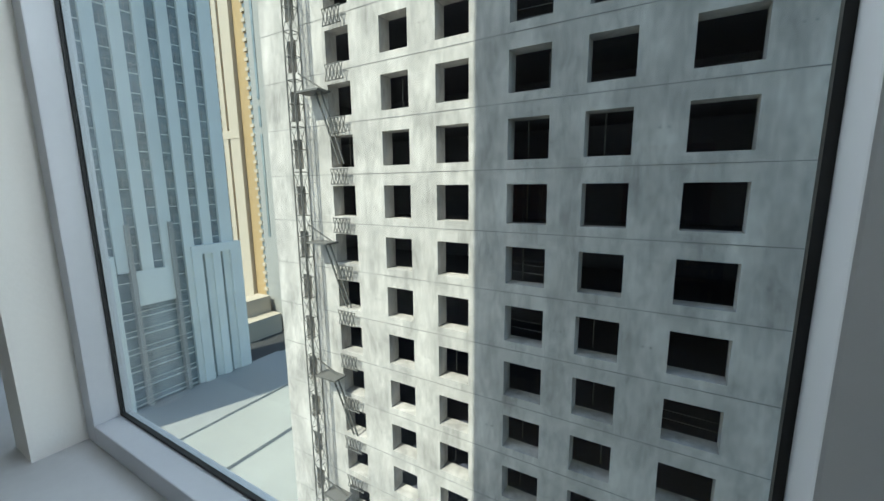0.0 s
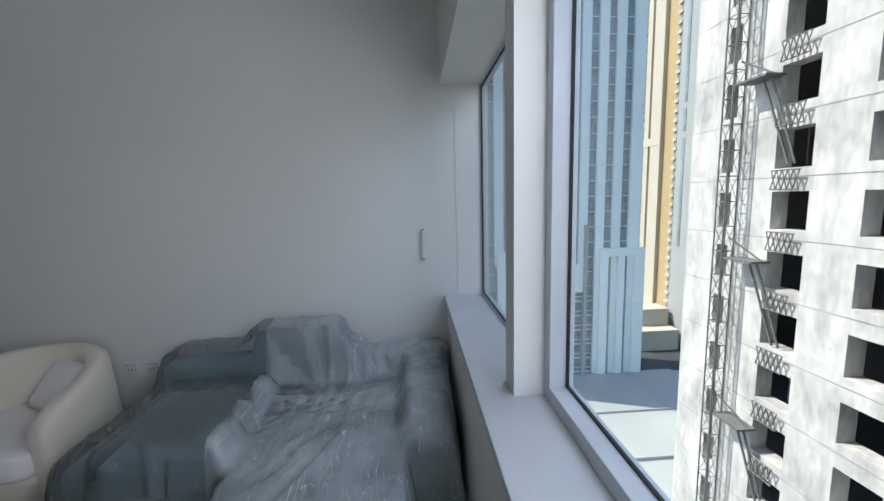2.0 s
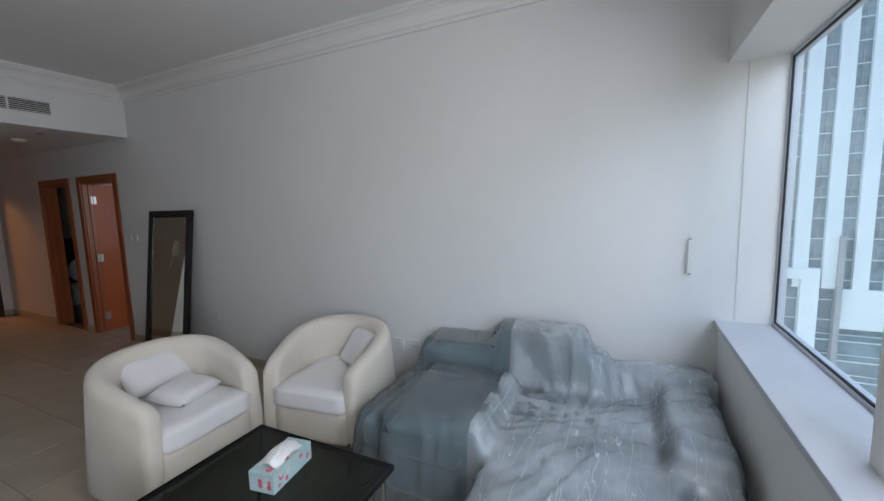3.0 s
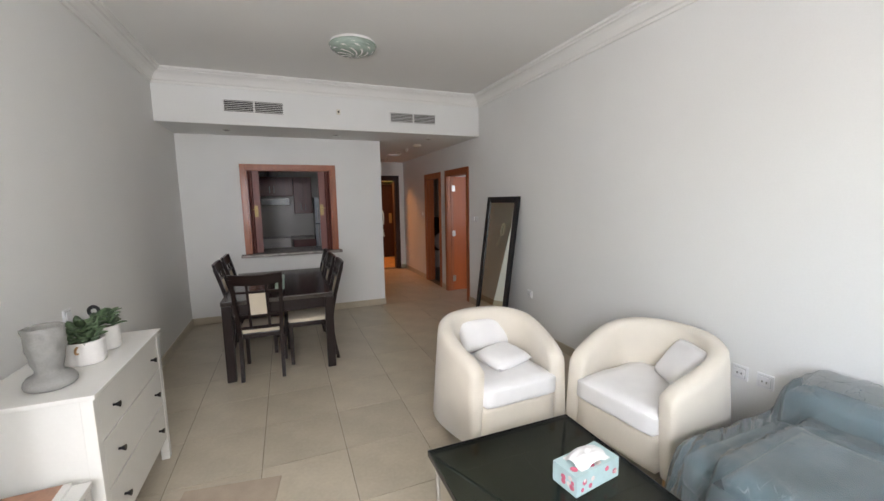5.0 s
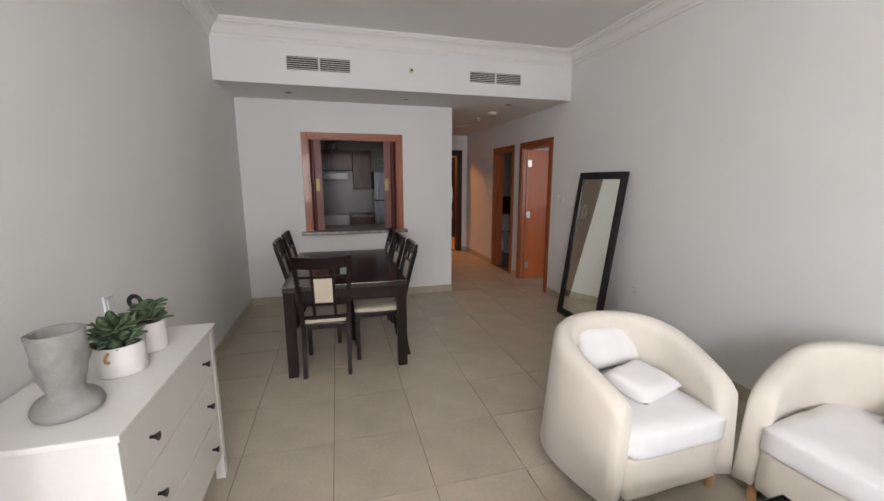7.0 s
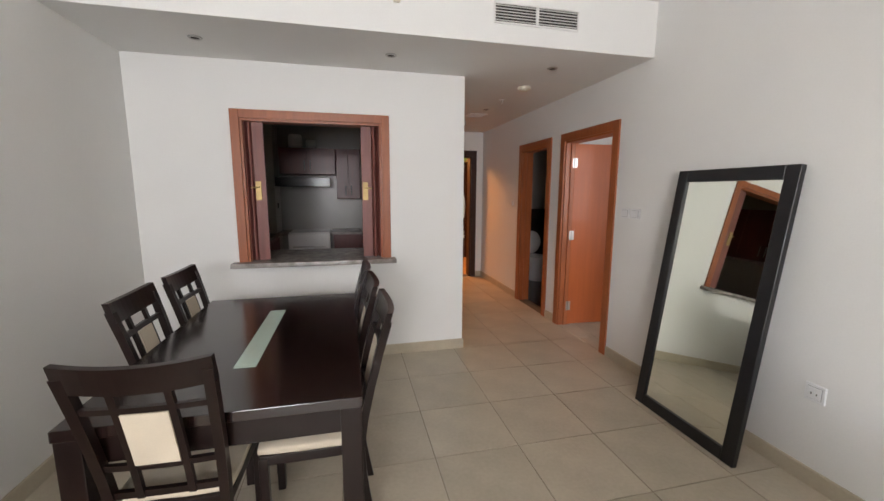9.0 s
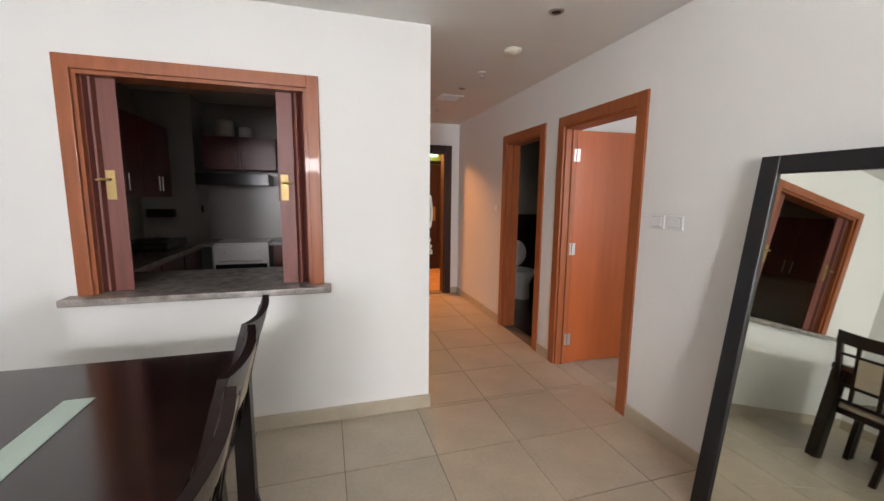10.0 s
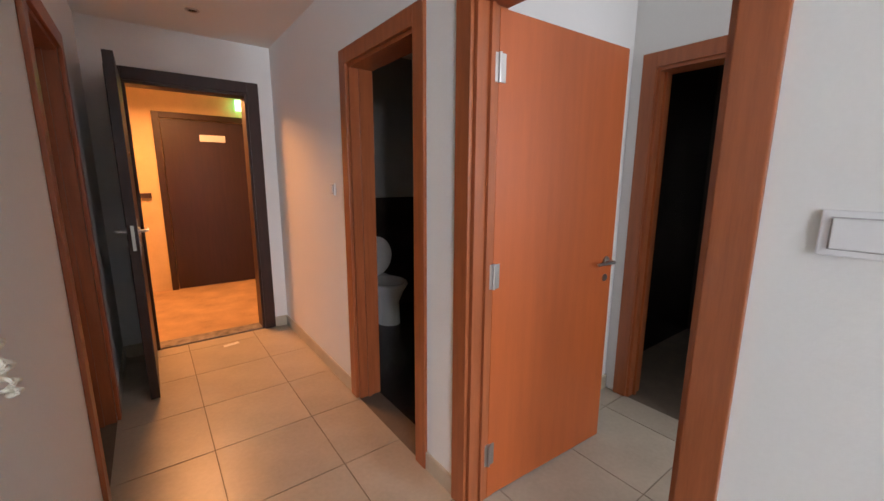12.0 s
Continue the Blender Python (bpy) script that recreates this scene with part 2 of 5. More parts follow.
GREYR = material("grey_render", (0.36, 0.36, 0.34), 0.8, vary=0.06, scale=0.1, grain=1.5)
ROOFING = material("podium_roofing", (0.40, 0.40, 0.36), 0.9, vary=0.1, scale=0.12, grain=1.0)
ASPHALT = material("asphalt", (0.06, 0.06, 0.06), 0.9, vary=0.2, scale=0.2, grain=4)
MASTGREY = material("galvanised_mast", (0.15, 0.145, 0.135), 0.6, vary=0.2, scale=2, grain=10)

# ---- plan ----
ROOM_E, HALL_E, WIN_Y, FRONT_Y = 3.855, 1.245, 6.90, 6.575
OUT_Y = 6.888  # outer face of the window wall
CEIL_Z, SOFFIT, END_Y = 3.03, 2.49, -3.08
SILL_Z, HEAD_Z = 0.91, 2.335

# ---- large structure ----
T = 0.14
# west wall with two door openings
D2, D1 = (-0.405, 0.405), (-1.475, -0.755)
DOOR_H = 2.035
structure("wall_west", boxes((-T, 0, D2[1], OUT_Y, 0, CEIL_Z), (-T, 0, D1[1], D2[0], 0, CEIL_Z), (-T, 0, END_Y, D1[0], 0, CEIL_Z),
                             (-T, 0, *D2, DOOR_H, CEIL_Z), (-T, 0, *D1, DOOR_H, CEIL_Z)), WALL, "white painted plaster wall with two door openings")
structure("wall_east", boxes((ROOM_E, ROOM_E + T, -3.2, OUT_Y, 0, CEIL_Z)), WALL, "white painted plaster wall")
# kitchen wall with the serving hatch
HX, HZ = (1.97, 3.10), (0.91, 2.07)
structure("wall_kitchen", boxes((HALL_E, HX[0], -T, 0, 0, CEIL_Z), (HX[1], ROOM_E, -T, 0, 0, CEIL_Z), (*HX, -T, 0, 0, HZ[0] - 0.04), (*HX, -T, 0, HZ[1], CEIL_Z)), WALL,
          "white painted wall with a serving hatch to the kitchen")
KD = (-2.08, -1.30)  # kitchen door in the hall wall
structure("wall_hall", boxes((HALL_E, HALL_E + T, KD[1], -T, 0, CEIL_Z), (HALL_E, HALL_E + T, END_Y, KD[0], 0, CEIL_Z), (HALL_E, HALL_E + T, *KD, DOOR_H, CEIL_Z)), WALL,
          "white painted hall wall with the kitchen door")
EX, EZ = (0.19, 1.05), 2.11
structure("wall_entry", boxes((-T, EX[0], END_Y - 0.16, END_Y, 0, CEIL_Z), (EX[1], ROOM_E, END_Y - 0.16, END_Y, 0, CEIL_Z), (*EX, END_Y - 0.16, END_Y, EZ, CEIL_Z)), WALL,
          "white painted wall round the entrance door")
# window wall: spandrel below, head above, piers between
structure("wall_window", boxes((0, ROOM_E, FRONT_Y + 0.015, OUT_Y, 0, SILL_Z - 0.031), (0, ROOM_E, FRONT_Y - 0.005, OUT_Y, HEAD_Z, CEIL_Z), (1.33, 1.445, 6.695, OUT_Y, SILL_Z, HEAD_Z),
                               (2.835, 2.95, 6.695, OUT_Y, SILL_Z, HEAD_Z), (3.80, ROOM_E, 6.695, OUT_Y, SILL_Z, HEAD_Z), (0.0, 0.004, 6.665, 6.80, SILL_Z, HEAD_Z)), WALL,
          "white painted window wall with deep reveals")
structure("window_sill", bevelled(boxes((0.0, ROOM_E, FRONT_Y - 0.005, OUT_Y, SILL_Z - 0.03, SILL_Z)), 0.004), SILLP, "wide white painted window sill ledge")
structure("floor", boxes((-3.2, ROOM_E + T, -7.2, OUT_Y, -0.20, -0.004)), GROUT, "grouted bed under the floor tiles")
structure("ceiling", boxes((-T, ROOM_E + T, 0.80, OUT_Y, CEIL_Z, CEIL_Z + 0.2)), CEIL, "white painted ceiling of the living room")
structure("bulkhead", boxes((0.0, ROOM_E, 0.0, 0.80, SOFFIT, CEIL_Z)), WALL, "white dropped bulkhead with air vents above the dining end")
structure("ceiling_hall", boxes((0, HALL_E, END_Y, 0.0, SOFFIT, CEIL_Z)), CEIL, "lower white ceiling of the hall")


def run(name, pts, profile, mat, label):
    """A moulding: a profile of (out, up) pairs carried along a line of (x, y) with normals to its left."""
    bm = bmesh.new()
    rows = []
    n = len(pts)
    for i, (x, y) in enumerate(pts):
        d0 = Vector(pts[i]) - Vector(pts[i - 1]) if i else None
        d1 = Vector(pts[i + 1]) - Vector(pts[i]) if i < n - 1 else None
        ds = [Vector((-d.y, d.x)).normalized() for d in (d0, d1) if d is not None]
        m = sum(ds, Vector((0, 0)))
        m = m / m.dot(ds[0]) if len(ds) > 1 else m
        rows.append([bm.verts.new((x + m.x * o, y + m.y * o, z)) for o, z in profile])
    for a, b in zip(rows, rows[1:]):
        for k in range(len(profile)):
            bm.faces.new((a[k], a[(k + 1) % len(profile)], b[(k + 1) % len(profile)], b[k]))
    for r in (rows[0], rows[-1]):
        bm.faces.new(r)
    return structure(name, bm, mat, label)


CZ = CEIL_Z
cove = [(0.0, CZ - 0.15), (0.014, CZ - 0.15), (0.016, CZ - 0.125), (0.030, CZ - 0.118), (0.040, CZ - 0.095), (0.060, CZ - 0.065), (0.085, CZ - 0.045), (0.105, CZ - 0.040), (0.108, CZ - 0.026), (0.125, CZ - 0.020), (0.128, CZ), (0.0, CZ)]
run("cornice", [(0, 6.555), (0, 0.80), (ROOM_E, 0.80), (ROOM_E, 6.555), (0, 6.555)][::1], cove, CEIL, "white plaster cornice moulding")
skirt = [(0, 0), (0.011, 0), (0.011, 0.085), (0.007, 0.092), (0, 0.092)]
for pts in ([(0, 6.59), (0, 0.475)], [(-0.15, -0.60), (-1.42, -0.60)][::-1], [(0, -0.475), (0, -0.69)], [(0, -1.54), (0, END_Y), (0.115, END_Y)], [(1.125, END_Y), (HALL_E, END_Y), (HALL_E, -2.16)],
            [(HALL_E, -1.22), (HALL_E, 0), (ROOM_E, 0), (ROOM_E, 6.59), (0, 6.59)]):
    run("baseboard", pts, skirt, SKIRT, "beige tiled baseboard")

# bedroom, bathroom, kitchen and lobby shells behind the openings
for b in ((-3.2, -3.06, -0.75, 3.2, 0, 2.7), (-3.06, -T, 3.06, 3.2, 0, 2.7), (-1.42, -T, -0.75, -0.60, 0, 2.7), (-1.56, -1.42, -0.75, -0.46, 0, 2.7), (-1.56, -1.42, -0.46, 0.30, 2.035, 2.7), (-1.56, -1.42, 0.30, 0.95, 0, 2.7)):
    structure("wall_bedroom", boxes(b), WALL, "white painted wall behind the bedroom door")
structure("ceiling_bedroom", boxes((-3.2, -T, -0.75, 3.2, 2.7, 2.8)), CEIL, "white ceiling behind the bedroom door")
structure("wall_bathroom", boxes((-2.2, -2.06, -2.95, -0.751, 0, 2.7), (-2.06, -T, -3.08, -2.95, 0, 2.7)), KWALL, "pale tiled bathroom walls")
structure("wall_bathroom_dado", boxes((-2.06, -2.045, -2.95, -0.751, 0, 1.2), (-2.045, -T, -2.95, -2.935, 0, 1.2)), DARKTILE, "dark tiled lower bathroom walls")
structure("floor_bathroom", boxes((-2.06, -T, -2.95, -0.751, -0.004, 0.004)), DARKTILE, "dark tiled bathroom floor")
structure("ceiling_bathroom", boxes((-2.2, -T, -3.08, -0.751, 2.6, 2.69)), CEIL, "bathroom ceiling")
structure("ceiling_kitchen", boxes((HALL_E + T, ROOM_E, END_Y, -T, 2.55, 2.65)), CEIL, "kitchen ceiling")
structure("wall_lobby", boxes((-2.0, 3.0, -5.25, -5.10, 0, 2.5), (-2.1, -2.0, -5.25, END_Y - 0.16, 0, 2.5), (3.0, 3.1, -5.25, END_Y - 0.16, 0, 2.5)), LOBBYWALL, "warm patterned lobby walls")
structure("ceiling_lobby", boxes((-2.1, 3.1, -5.25, END_Y - 0.16, 2.5, 2.6)), CEIL, "lobby ceiling")
structure("floor_lobby", boxes((-2.0, 3.0, -5.10, END_Y - 0.10, -0.004, 0.003)), LOBBYFLOOR, "patterned brown lobby carpet")

# ---- outside ----
structure("ground", boxes((-700, 500, -500, 700, -46, -44)), ASPHALT, "dusty street level far below")
structure("building_own", boxes((-14.0, -3.2, -3.5, 6.88, -44, 70), (ROOM_E + T, 26, -3.5, 6.88, -44, 70), (-3.2, ROOM_E + T, -5.6, 6.88, -44, -0.25), (-3.2, ROOM_E + T, -5.6, 6.88, 3.3, 70)), RENDERW, "the tower that holds the flat")


def raw_tower():
    """The unfinished concrete tower opposite: storeys of square openings with deep reveals and slabs behind."""
    yf, st = 26.2, 3.31
    tower = thing("concrete_tower", (-7, yf, -44), "unfinished raw concrete tower with rows of empty square window openings", "building")
    cols = [(-21.5, -20.6), (-17.8, -15.75), (-13.3, -11.25), (-9.38, -7.3), (-5.05, -2.9), (-1.24, 0.8), (2.9, 5.2), (7.2, 9.3), (11.2, 13.3)]
    left, right, z_low, z_high = -24.35, 16.0, -40.89, 28.62
    ox, oy, oz = -7, yf, -44
    floors = int((z_high - z_low) / st)
    bm = bmesh.new()
    xs = [left] + [v for c in cols for v in c] + [right]
    for i in range(0, len(xs), 2):
        box(bm, xs[i] - ox, xs[i + 1] - ox, 0, 1.0, z_low - oz, z_high - oz)
    part("wall", bm, RAWCONC, tower)
    bm = bmesh.new()
    for i in range(floors + 1):
        z = z_low + i * st
        for a, b in cols:
            box(bm, a - ox, b - ox, 0.004, 0.996, z - 0.62 - oz, z + 0.62 - oz)
    part("spandrel", bm, RAWCONC, tower, kind="stuff")
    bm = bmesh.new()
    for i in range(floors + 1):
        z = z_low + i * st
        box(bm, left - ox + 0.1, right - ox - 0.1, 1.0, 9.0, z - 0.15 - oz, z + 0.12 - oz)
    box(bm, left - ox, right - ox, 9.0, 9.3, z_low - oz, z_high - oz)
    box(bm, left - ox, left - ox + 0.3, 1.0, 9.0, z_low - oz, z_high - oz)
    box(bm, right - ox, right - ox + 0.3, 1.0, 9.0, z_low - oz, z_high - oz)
    part("floor_slab", bm, RAWSHADE, tower, kind="stuff")
    bm = bmesh.new()
    for i in range(4, floors):
        z = z_low + i * st
        box(bm, left - ox, right - ox, -0.012, 0.0, z + 0.13 - oz, z + 0.165 - oz)
        for a, b in cols[1:]:
            for dx in (-0.75, -1.1) if (i * 7 + int(a)) % 3 == 0 else ():
                box(bm, a + dx - ox, a + dx + 0.11 - ox, -0.006, 0.0, z + 1.7 - oz, z + 1.75 - oz)
    part("pour_joint", bm, JOINT, tower, kind="stuff")
    rnd = random.Random(11)
    bm = bmesh.new()
    for i in range(6, floors):
        for a, b in cols[1:8]:
            z = z_low + i * st + 0.62
            if rnd.random() < 0.45:
                x = rnd.uniform(a + 0.4, b - 0.3)
                cyl(bm, (x - ox, 1.4, z - oz), (x - ox, 1.4, z + 2.06 - oz), 0.035, n=6)
            if rnd.random() < 0.12:
                for h in (0.5, 0.95):
                    cyl(bm, (a - ox, 1.1, z + h - oz), (b - ox, 1.1, z + h - 0.06 - oz), 0.02, n=5)
    part("site_prop", bm, MASTGREY, tower, kind="stuff")
    return tower


raw_tower()


def striped_tower():
    """White strips and glass bands, facing +x, with a glazed recess between two lower wings."""
    x, st, oy, oz = -82.0, 3.4, 30.0, -44.0
    t = thing("office_tower", (x, oy, oz), "pale striped office tower with bluish glass bands", "building")
    y1 = 56.9

    def slab(bm, xa, xb, ya, yb, za, zb):
        box(bm, xa, xb, ya - oy, yb - oy, za - oz, zb - oz)

    bm = bmesh.new()
    slab(bm, -20, -0.5, 8, y1 - 0.3, -43.9, 70)
    part("glass_wall", bm, TOWERGLASS, t)
    glass_at = [53.4 - 3.8 * k for k in range(12)]
    bm = bmesh.new()
    edges = [y1] + [v for g in glass_at for v in (g + 0.92, g - 0.92)] + [8.0]
    for k in range(0, len(edges) - 1, 2):
        low = -43.9 if edges[k] > 48 else -13.7
        slab(bm, -0.55, 0.25, edges[k + 1], edges[k], low, 70)
    slab(bm, -0.5, 0.30, 37.4, 44.6, -20.3, -13.7)
    for ya, yb in ((47.8, 58.2), (24.5, 34.9)):
        slab(bm, -0.4, 0.9, ya, yb, -12.2, -10.4)
        n = (yb - ya)
        for a, b in ((0, 1.9), (4.1 * n / 10.4, 5.7 * n / 10.4), (8.0 * n / 10.4, n)):
            slab(bm, -0.4, 0.88, ya + a, ya + b, -43.9, -12.2)
    part("cladding_strip", bm, RENDERW, t, kind="stuff")
    bm = bmesh.new()
    for y in (37.4, 44.5):
        slab(bm, -0.4, 1.0, y - 0.35, y + 0.35, -43.9, -5.0)
    part("rib", bm, GREYR, t, kind="stuff")
    bm = bmesh.new()
    for i in range(33):
        z = -43.0 + i * st
        slab(bm, -0.5, -0.42, 8, y1 - 0.4, z, z + 0.16)
        if z < -21:
            slab(bm, -0.4, -0.1, 35, 47.7, z, z + 0.14)
            slab(bm, -0.4, -0.1, 35, 47.7, z + 1.1, z + 1.2)
    part("floor_band", bm, RENDERW, t, kind="stuff")
    bm = bmesh.new()
    for i in range(32):
        z = -43.0 + i * st
        for g in glass_at:
            if z > -12 or g > 48:
                slab(bm, -0.49, -0.38, g - 0.06, g + 0.06, z + 0.2, z + 2.2)
                slab(bm, -0.495, -0.45, g - 0.88, g + 0.88, z + 1.6, z + 1.72)
    part("mullion", bm, GREYR, t, kind="stuff")
    return t


striped_tower()


def ochre_tower():
    """Faces -y, into the sun."""
    t = thing("residential_tower", (-118, 84, -44), "tall ochre and cream residential tower with stacked balconies", "building")
    part("wall", boxes((-12, 9, 0, 20, 0, 150)), OCHRE, t)
    part("pilaster", boxes((-6.6, -4.2, -1.2, -0.004, 0, 150), (-3.0, 2.0, -1.2, -0.004, 0, 150)), CREAMR, t)
    part("bay", boxes((9.004, 18, -0.6, 14, 0, 150)), GREYR, t)
    part("bay_slot", boxes((11.6, 12.6, -0.75, -0.604, 30, 61), (11.6, 12.6, -0.75, -0.604, 63, 69), (11.6, 12.6, -0.75, -0.604, 71, 150)), TOWERGLASS, t)
    part("pilaster_band", boxes((-6.6, 2.2, -1.35, -1.205, 60.5, 63)), CREAMR, t)
    bm, bs = bmesh.new(), bmesh.new()
    for i in range(54):
        z = 4 + i * 2.7
        box(bm, -10.4, -7.0, -1.6, -0.004, z, z + 1.0)
        box(bm, 7.0, 8.8, -0.7, -0.003, z, z + 0.9)
        box(bs, -9.8, -7.2, -0.2, -0.005, z + 1.1, z + 2.6)
        box(bs, 7.2, 8.6, -0.12, -0.005, z + 1.0, z + 2.4)
    part("balcony", bm, CREAMR, t, kind="stuff")
    part("window", bs, TOWERGLASS, t, kind="stuff")
    part("base", boxes((-8, 16, -14, -1.7, 0, 6), (-3, 2, -18, -14.004, 0, 9), (5, 11, -12, -1.7, 6.004, 11)), CREAMR, t)
    return t


ochre_tower()


def podium():
    t = thing("podium_building", (-50, 30, -44), "low podium with a pale flat roof and white parapets", "building")
    part("roof", boxes((-31.9, 24, -24, 48, 0, 3.6)), ROOFING, t)
    part("terrace", boxes((-31.9, -15.2, -24, 36, 3.604, 4.1)), GREYR, t)
    part("upper_roof", boxes((-15.0, -2.2, -24, 34, 3.604, 4.0)), ROOFING, t)
    part("parapet", boxes((-15.2, -15.004, -24, 36, 3.6, 4.4), (-2.2, -2.0, -24, 34, 3.6, 4.15), (-15.0, -2.2, 34.004, 34.3, 3.6, 4.6)), GREYR, t)
    part("ramp", boxes((-24, -20, 38, 46, 3.604, 4.2), (-19, -16, 37, 46, 3.604, 4.6)), GREYR, t)


podium()


def hoist_mast():
    t = thing("hoist_mast", (-19.9, 25.3, -44), "lattice construction hoist mast standing before the concrete tower", "scaffold mast")
    bm = bmesh.new()
    r = 0.35
    for x, y in ((-r, -r), (r, -r), (r, r), (-r, r)):
        cyl(bm, (x, y, 0), (x, y, 72), 0.05, n=5)
    k = 0
    z = 0.0
    while z < 71:
        for a, b in (((-r, -r), (r, -r)), ((r, -r), (r, r)), ((r, r), (-r, r)), ((-r, r), (-r, -r))):
            cyl(bm, (*a, z), (*b, z), 0.03, n=4, caps=False)
            cyl(bm, (*a, z), (*b, z + 1.5), 0.025, n=4, caps=False)
        z += 1.5
    part("lattice", bm, MASTGREY, t)
    for i in range(6):
        z = 11.4 + i * 10.05
        br = part("bracket", boxes((0.4, 2.4, -0.3, 0.85, z, z + 0.12)), MASTGREY, t)
        for a, b, r2 in (((0.4, 0, z + 1.3), (2.2, 0.5, z + 0.1), 0.06), ((1.6, 0.3, z), (2.9, 0.85, z - 4.6), 0.07), ((2.1, 0.3, z), (3.3, 0.85, z - 4.6), 0.07)):
            bm = bmesh.new()
            cyl(bm, a, b, r2, n=5)
            part("strut", bm, MASTGREY, br)
    # dark bars before the spandrels stand in for cast shadows of the hoist platforms
    bm = bmesh.new()
    for k in range(20):
        z = 2.62 + k * 3.31
        for q in range(5):
            cyl(bm, (2.3 + q * 0.32, 0.55, z), (2.6 + q * 0.32, 0.55, z + 1.0), 0.04, n=4)
            cyl(bm, (2.6 + q * 0.32, 0.55, z), (2.3 + q * 0.32, 0.55, z + 1.0), 0.04, n=4)
        cyl(bm, (2.3, 0.55, z + 1.0), (3.9, 0.55, z + 1.0), 0.04, n=4)
        cyl(bm, (2.3, 0.55, z), (3.9, 0.55, z), 0.04, n=4)
    part("platform_shadow", bm, MASTGREY, t, kind="stuff")


hoist_mast()


# ---- windows ----
def window(name, x0, x1, w, ya, gy):
    """A white frame w wide with its face at ya, and a black gasket at gy round the pane."""
    z0, z1, yb = SILL_Z, HEAD_Z, 6.882
    fr = structure(name, bevelled(boxes((x0, x0 + w, ya, yb, z0, z1), (x1 - w, x1, ya, yb, z0, z1), (x0 + w, x1 - w, ya, yb, z0, z0 + w), (x0 + w, x1 - w, ya, yb, z1 - w, z1)), 0.003), ALU,
                   "fixed window in a white aluminium frame")
    a, b, c, d = x0 + w, x1 - w, z0 + w, z1 - w
    g = 0.007
    part("gasket", boxes((a, a + g, gy, gy + 0.009, c, d), (b - g, b, gy, gy + 0.009, c, d), (a + g, b - g, gy, gy + 0.009, c, c + g), (a + g, b - g, gy, gy + 0.009, d - g, d)), GASKET, fr)
    p = part("pane", boxes((a + g, b - g, gy + 0.005, gy + 0.009, c + g, d - g)), PANE, fr)
    p.visible_shadow = False


window("window_1", 0.0, 1.33, 0.016, 6.835, 6.840)
window("window_2", 1.445, 2.842, 0.052, 6.80, 6.855)
# added out of view so that its lamp can light the room
window("window_3_unseen", 2.95, 3.80, 0.052, 6.80, 6.855)

# ---- doors and trims ----
def door_trim(name, side_x, out, y0, y1, z1, mat, label, w=0.07, deep=None):
    """A casing round an opening in a wall that runs along y, with its lining."""
    a, b = (side_x, side_x + 0.016 * out)
    t = thing(name, (side_x, (y0 + y1) / 2, 0), label, "", kind="structure")
    oy = (y0 + y1) / 2
    x0, x1 = sorted((0, 0.018 * out))
    part("casing", bevelled(boxes((x0, x1, y0 - w - oy, y0 - oy + 0.012, 0, z1 + w), (x0, x1, y1 - oy - 0.012, y1 + w - oy, 0, z1 + w), (x0, x1, y0 - oy + 0.012, y1 - oy - 0.012, z1 - 0.012, z1 + w)), 0.004), mat, t)
    x0, x1 = sorted((-0.001 * out, -(T + 0.004) * out))
    part("lining", boxes((x0, x1, y0 - oy + 0.001, y0 + 0.028 - oy, 0, z1 - 0.001), (x0, x1, y1 - 0.028 - oy, y1 - 0.001 - oy, 0, z1 - 0.001), (x0, x1, y0 + 0.028 - oy, y1 - 0.028 - oy, z1 - 0.029, z1 - 0.001)), mat, t)
    x0, x1 = sorted((-0.055 * out, -0.075 * out))
    part("stop", boxes((x0, x1, y0 + 0.028 - oy, y0 + 0.042 - oy, 0, z1 - 0.03), (x0, x1, y1 - 0.042 - oy, y1 - 0.028 - oy, 0, z1 - 0.03)), mat, t)
    return t


door_trim("door_frame", 0, 1, *D2, DOOR_H, TRIMWOOD, "cherry veneer frame of the bedroom doorway")
door_trim("door_frame", 0, 1, *D1, DOOR_H, TRIMWOOD, "cherry veneer frame of the bathroom doorway")
door_trim("door_frame", HALL_E, -1, *KD, DOOR_H, TRIMWOOD, "cherry veneer frame of the kitchen doorway")
door_trim("door_frame", -1.42, 1, -0.46, 0.30, DOOR_H, TRIMWOOD, "cherry veneer frame of the inner bathroom doorway")
for b in ((-3.06, -1.565, -0.745, -0.72, 0, 2.7), (-3.055, -3.03, -0.72, 0.93, 0, 2.7), (-3.03, -1.565, 0.91, 0.93, 0, 2.7)):
    structure("wall_ensuite", boxes(b), DARKTILE, "dark tiled wall of the inner bathroom")
structure("ceiling_ensuite", boxes((-3.05, -1.565, -0.74, 0.92, 2.6, 2.69)), CEIL, "ceiling of the inner bathroom")


def lever(parent, x, y, z, out, along, mat=STEEL):
    """A lever handle on a face; out is the way it stands off, along the way the lever points (both unit vectors)."""
    bm = bmesh.new()
    c, o, l = Vector((x, y, z)), Vector(out), Vector(along)
    cyl(bm, c, c + o * 0.008, 0.024, n=18)
    cyl(bm, c + o * 0.008, c + o * 0.05, 0.009, n=12)
    cyl(bm, c + o * 0.045 - l * 0.008, c + o * 0.045 + l * 0.12, 0.009, 0.007, n=12)
    h = part("handle", bm, mat, parent, "brushed steel lever handle", smooth=False)
    bm = bmesh.new()
    cyl(bm, c + Vector((0, 0, -0.085)), c + o * 0.006 + Vector((0, 0, -0.085)), 0.018, n=16)
    part("keyhole_rose", bm, mat, parent)
    return h


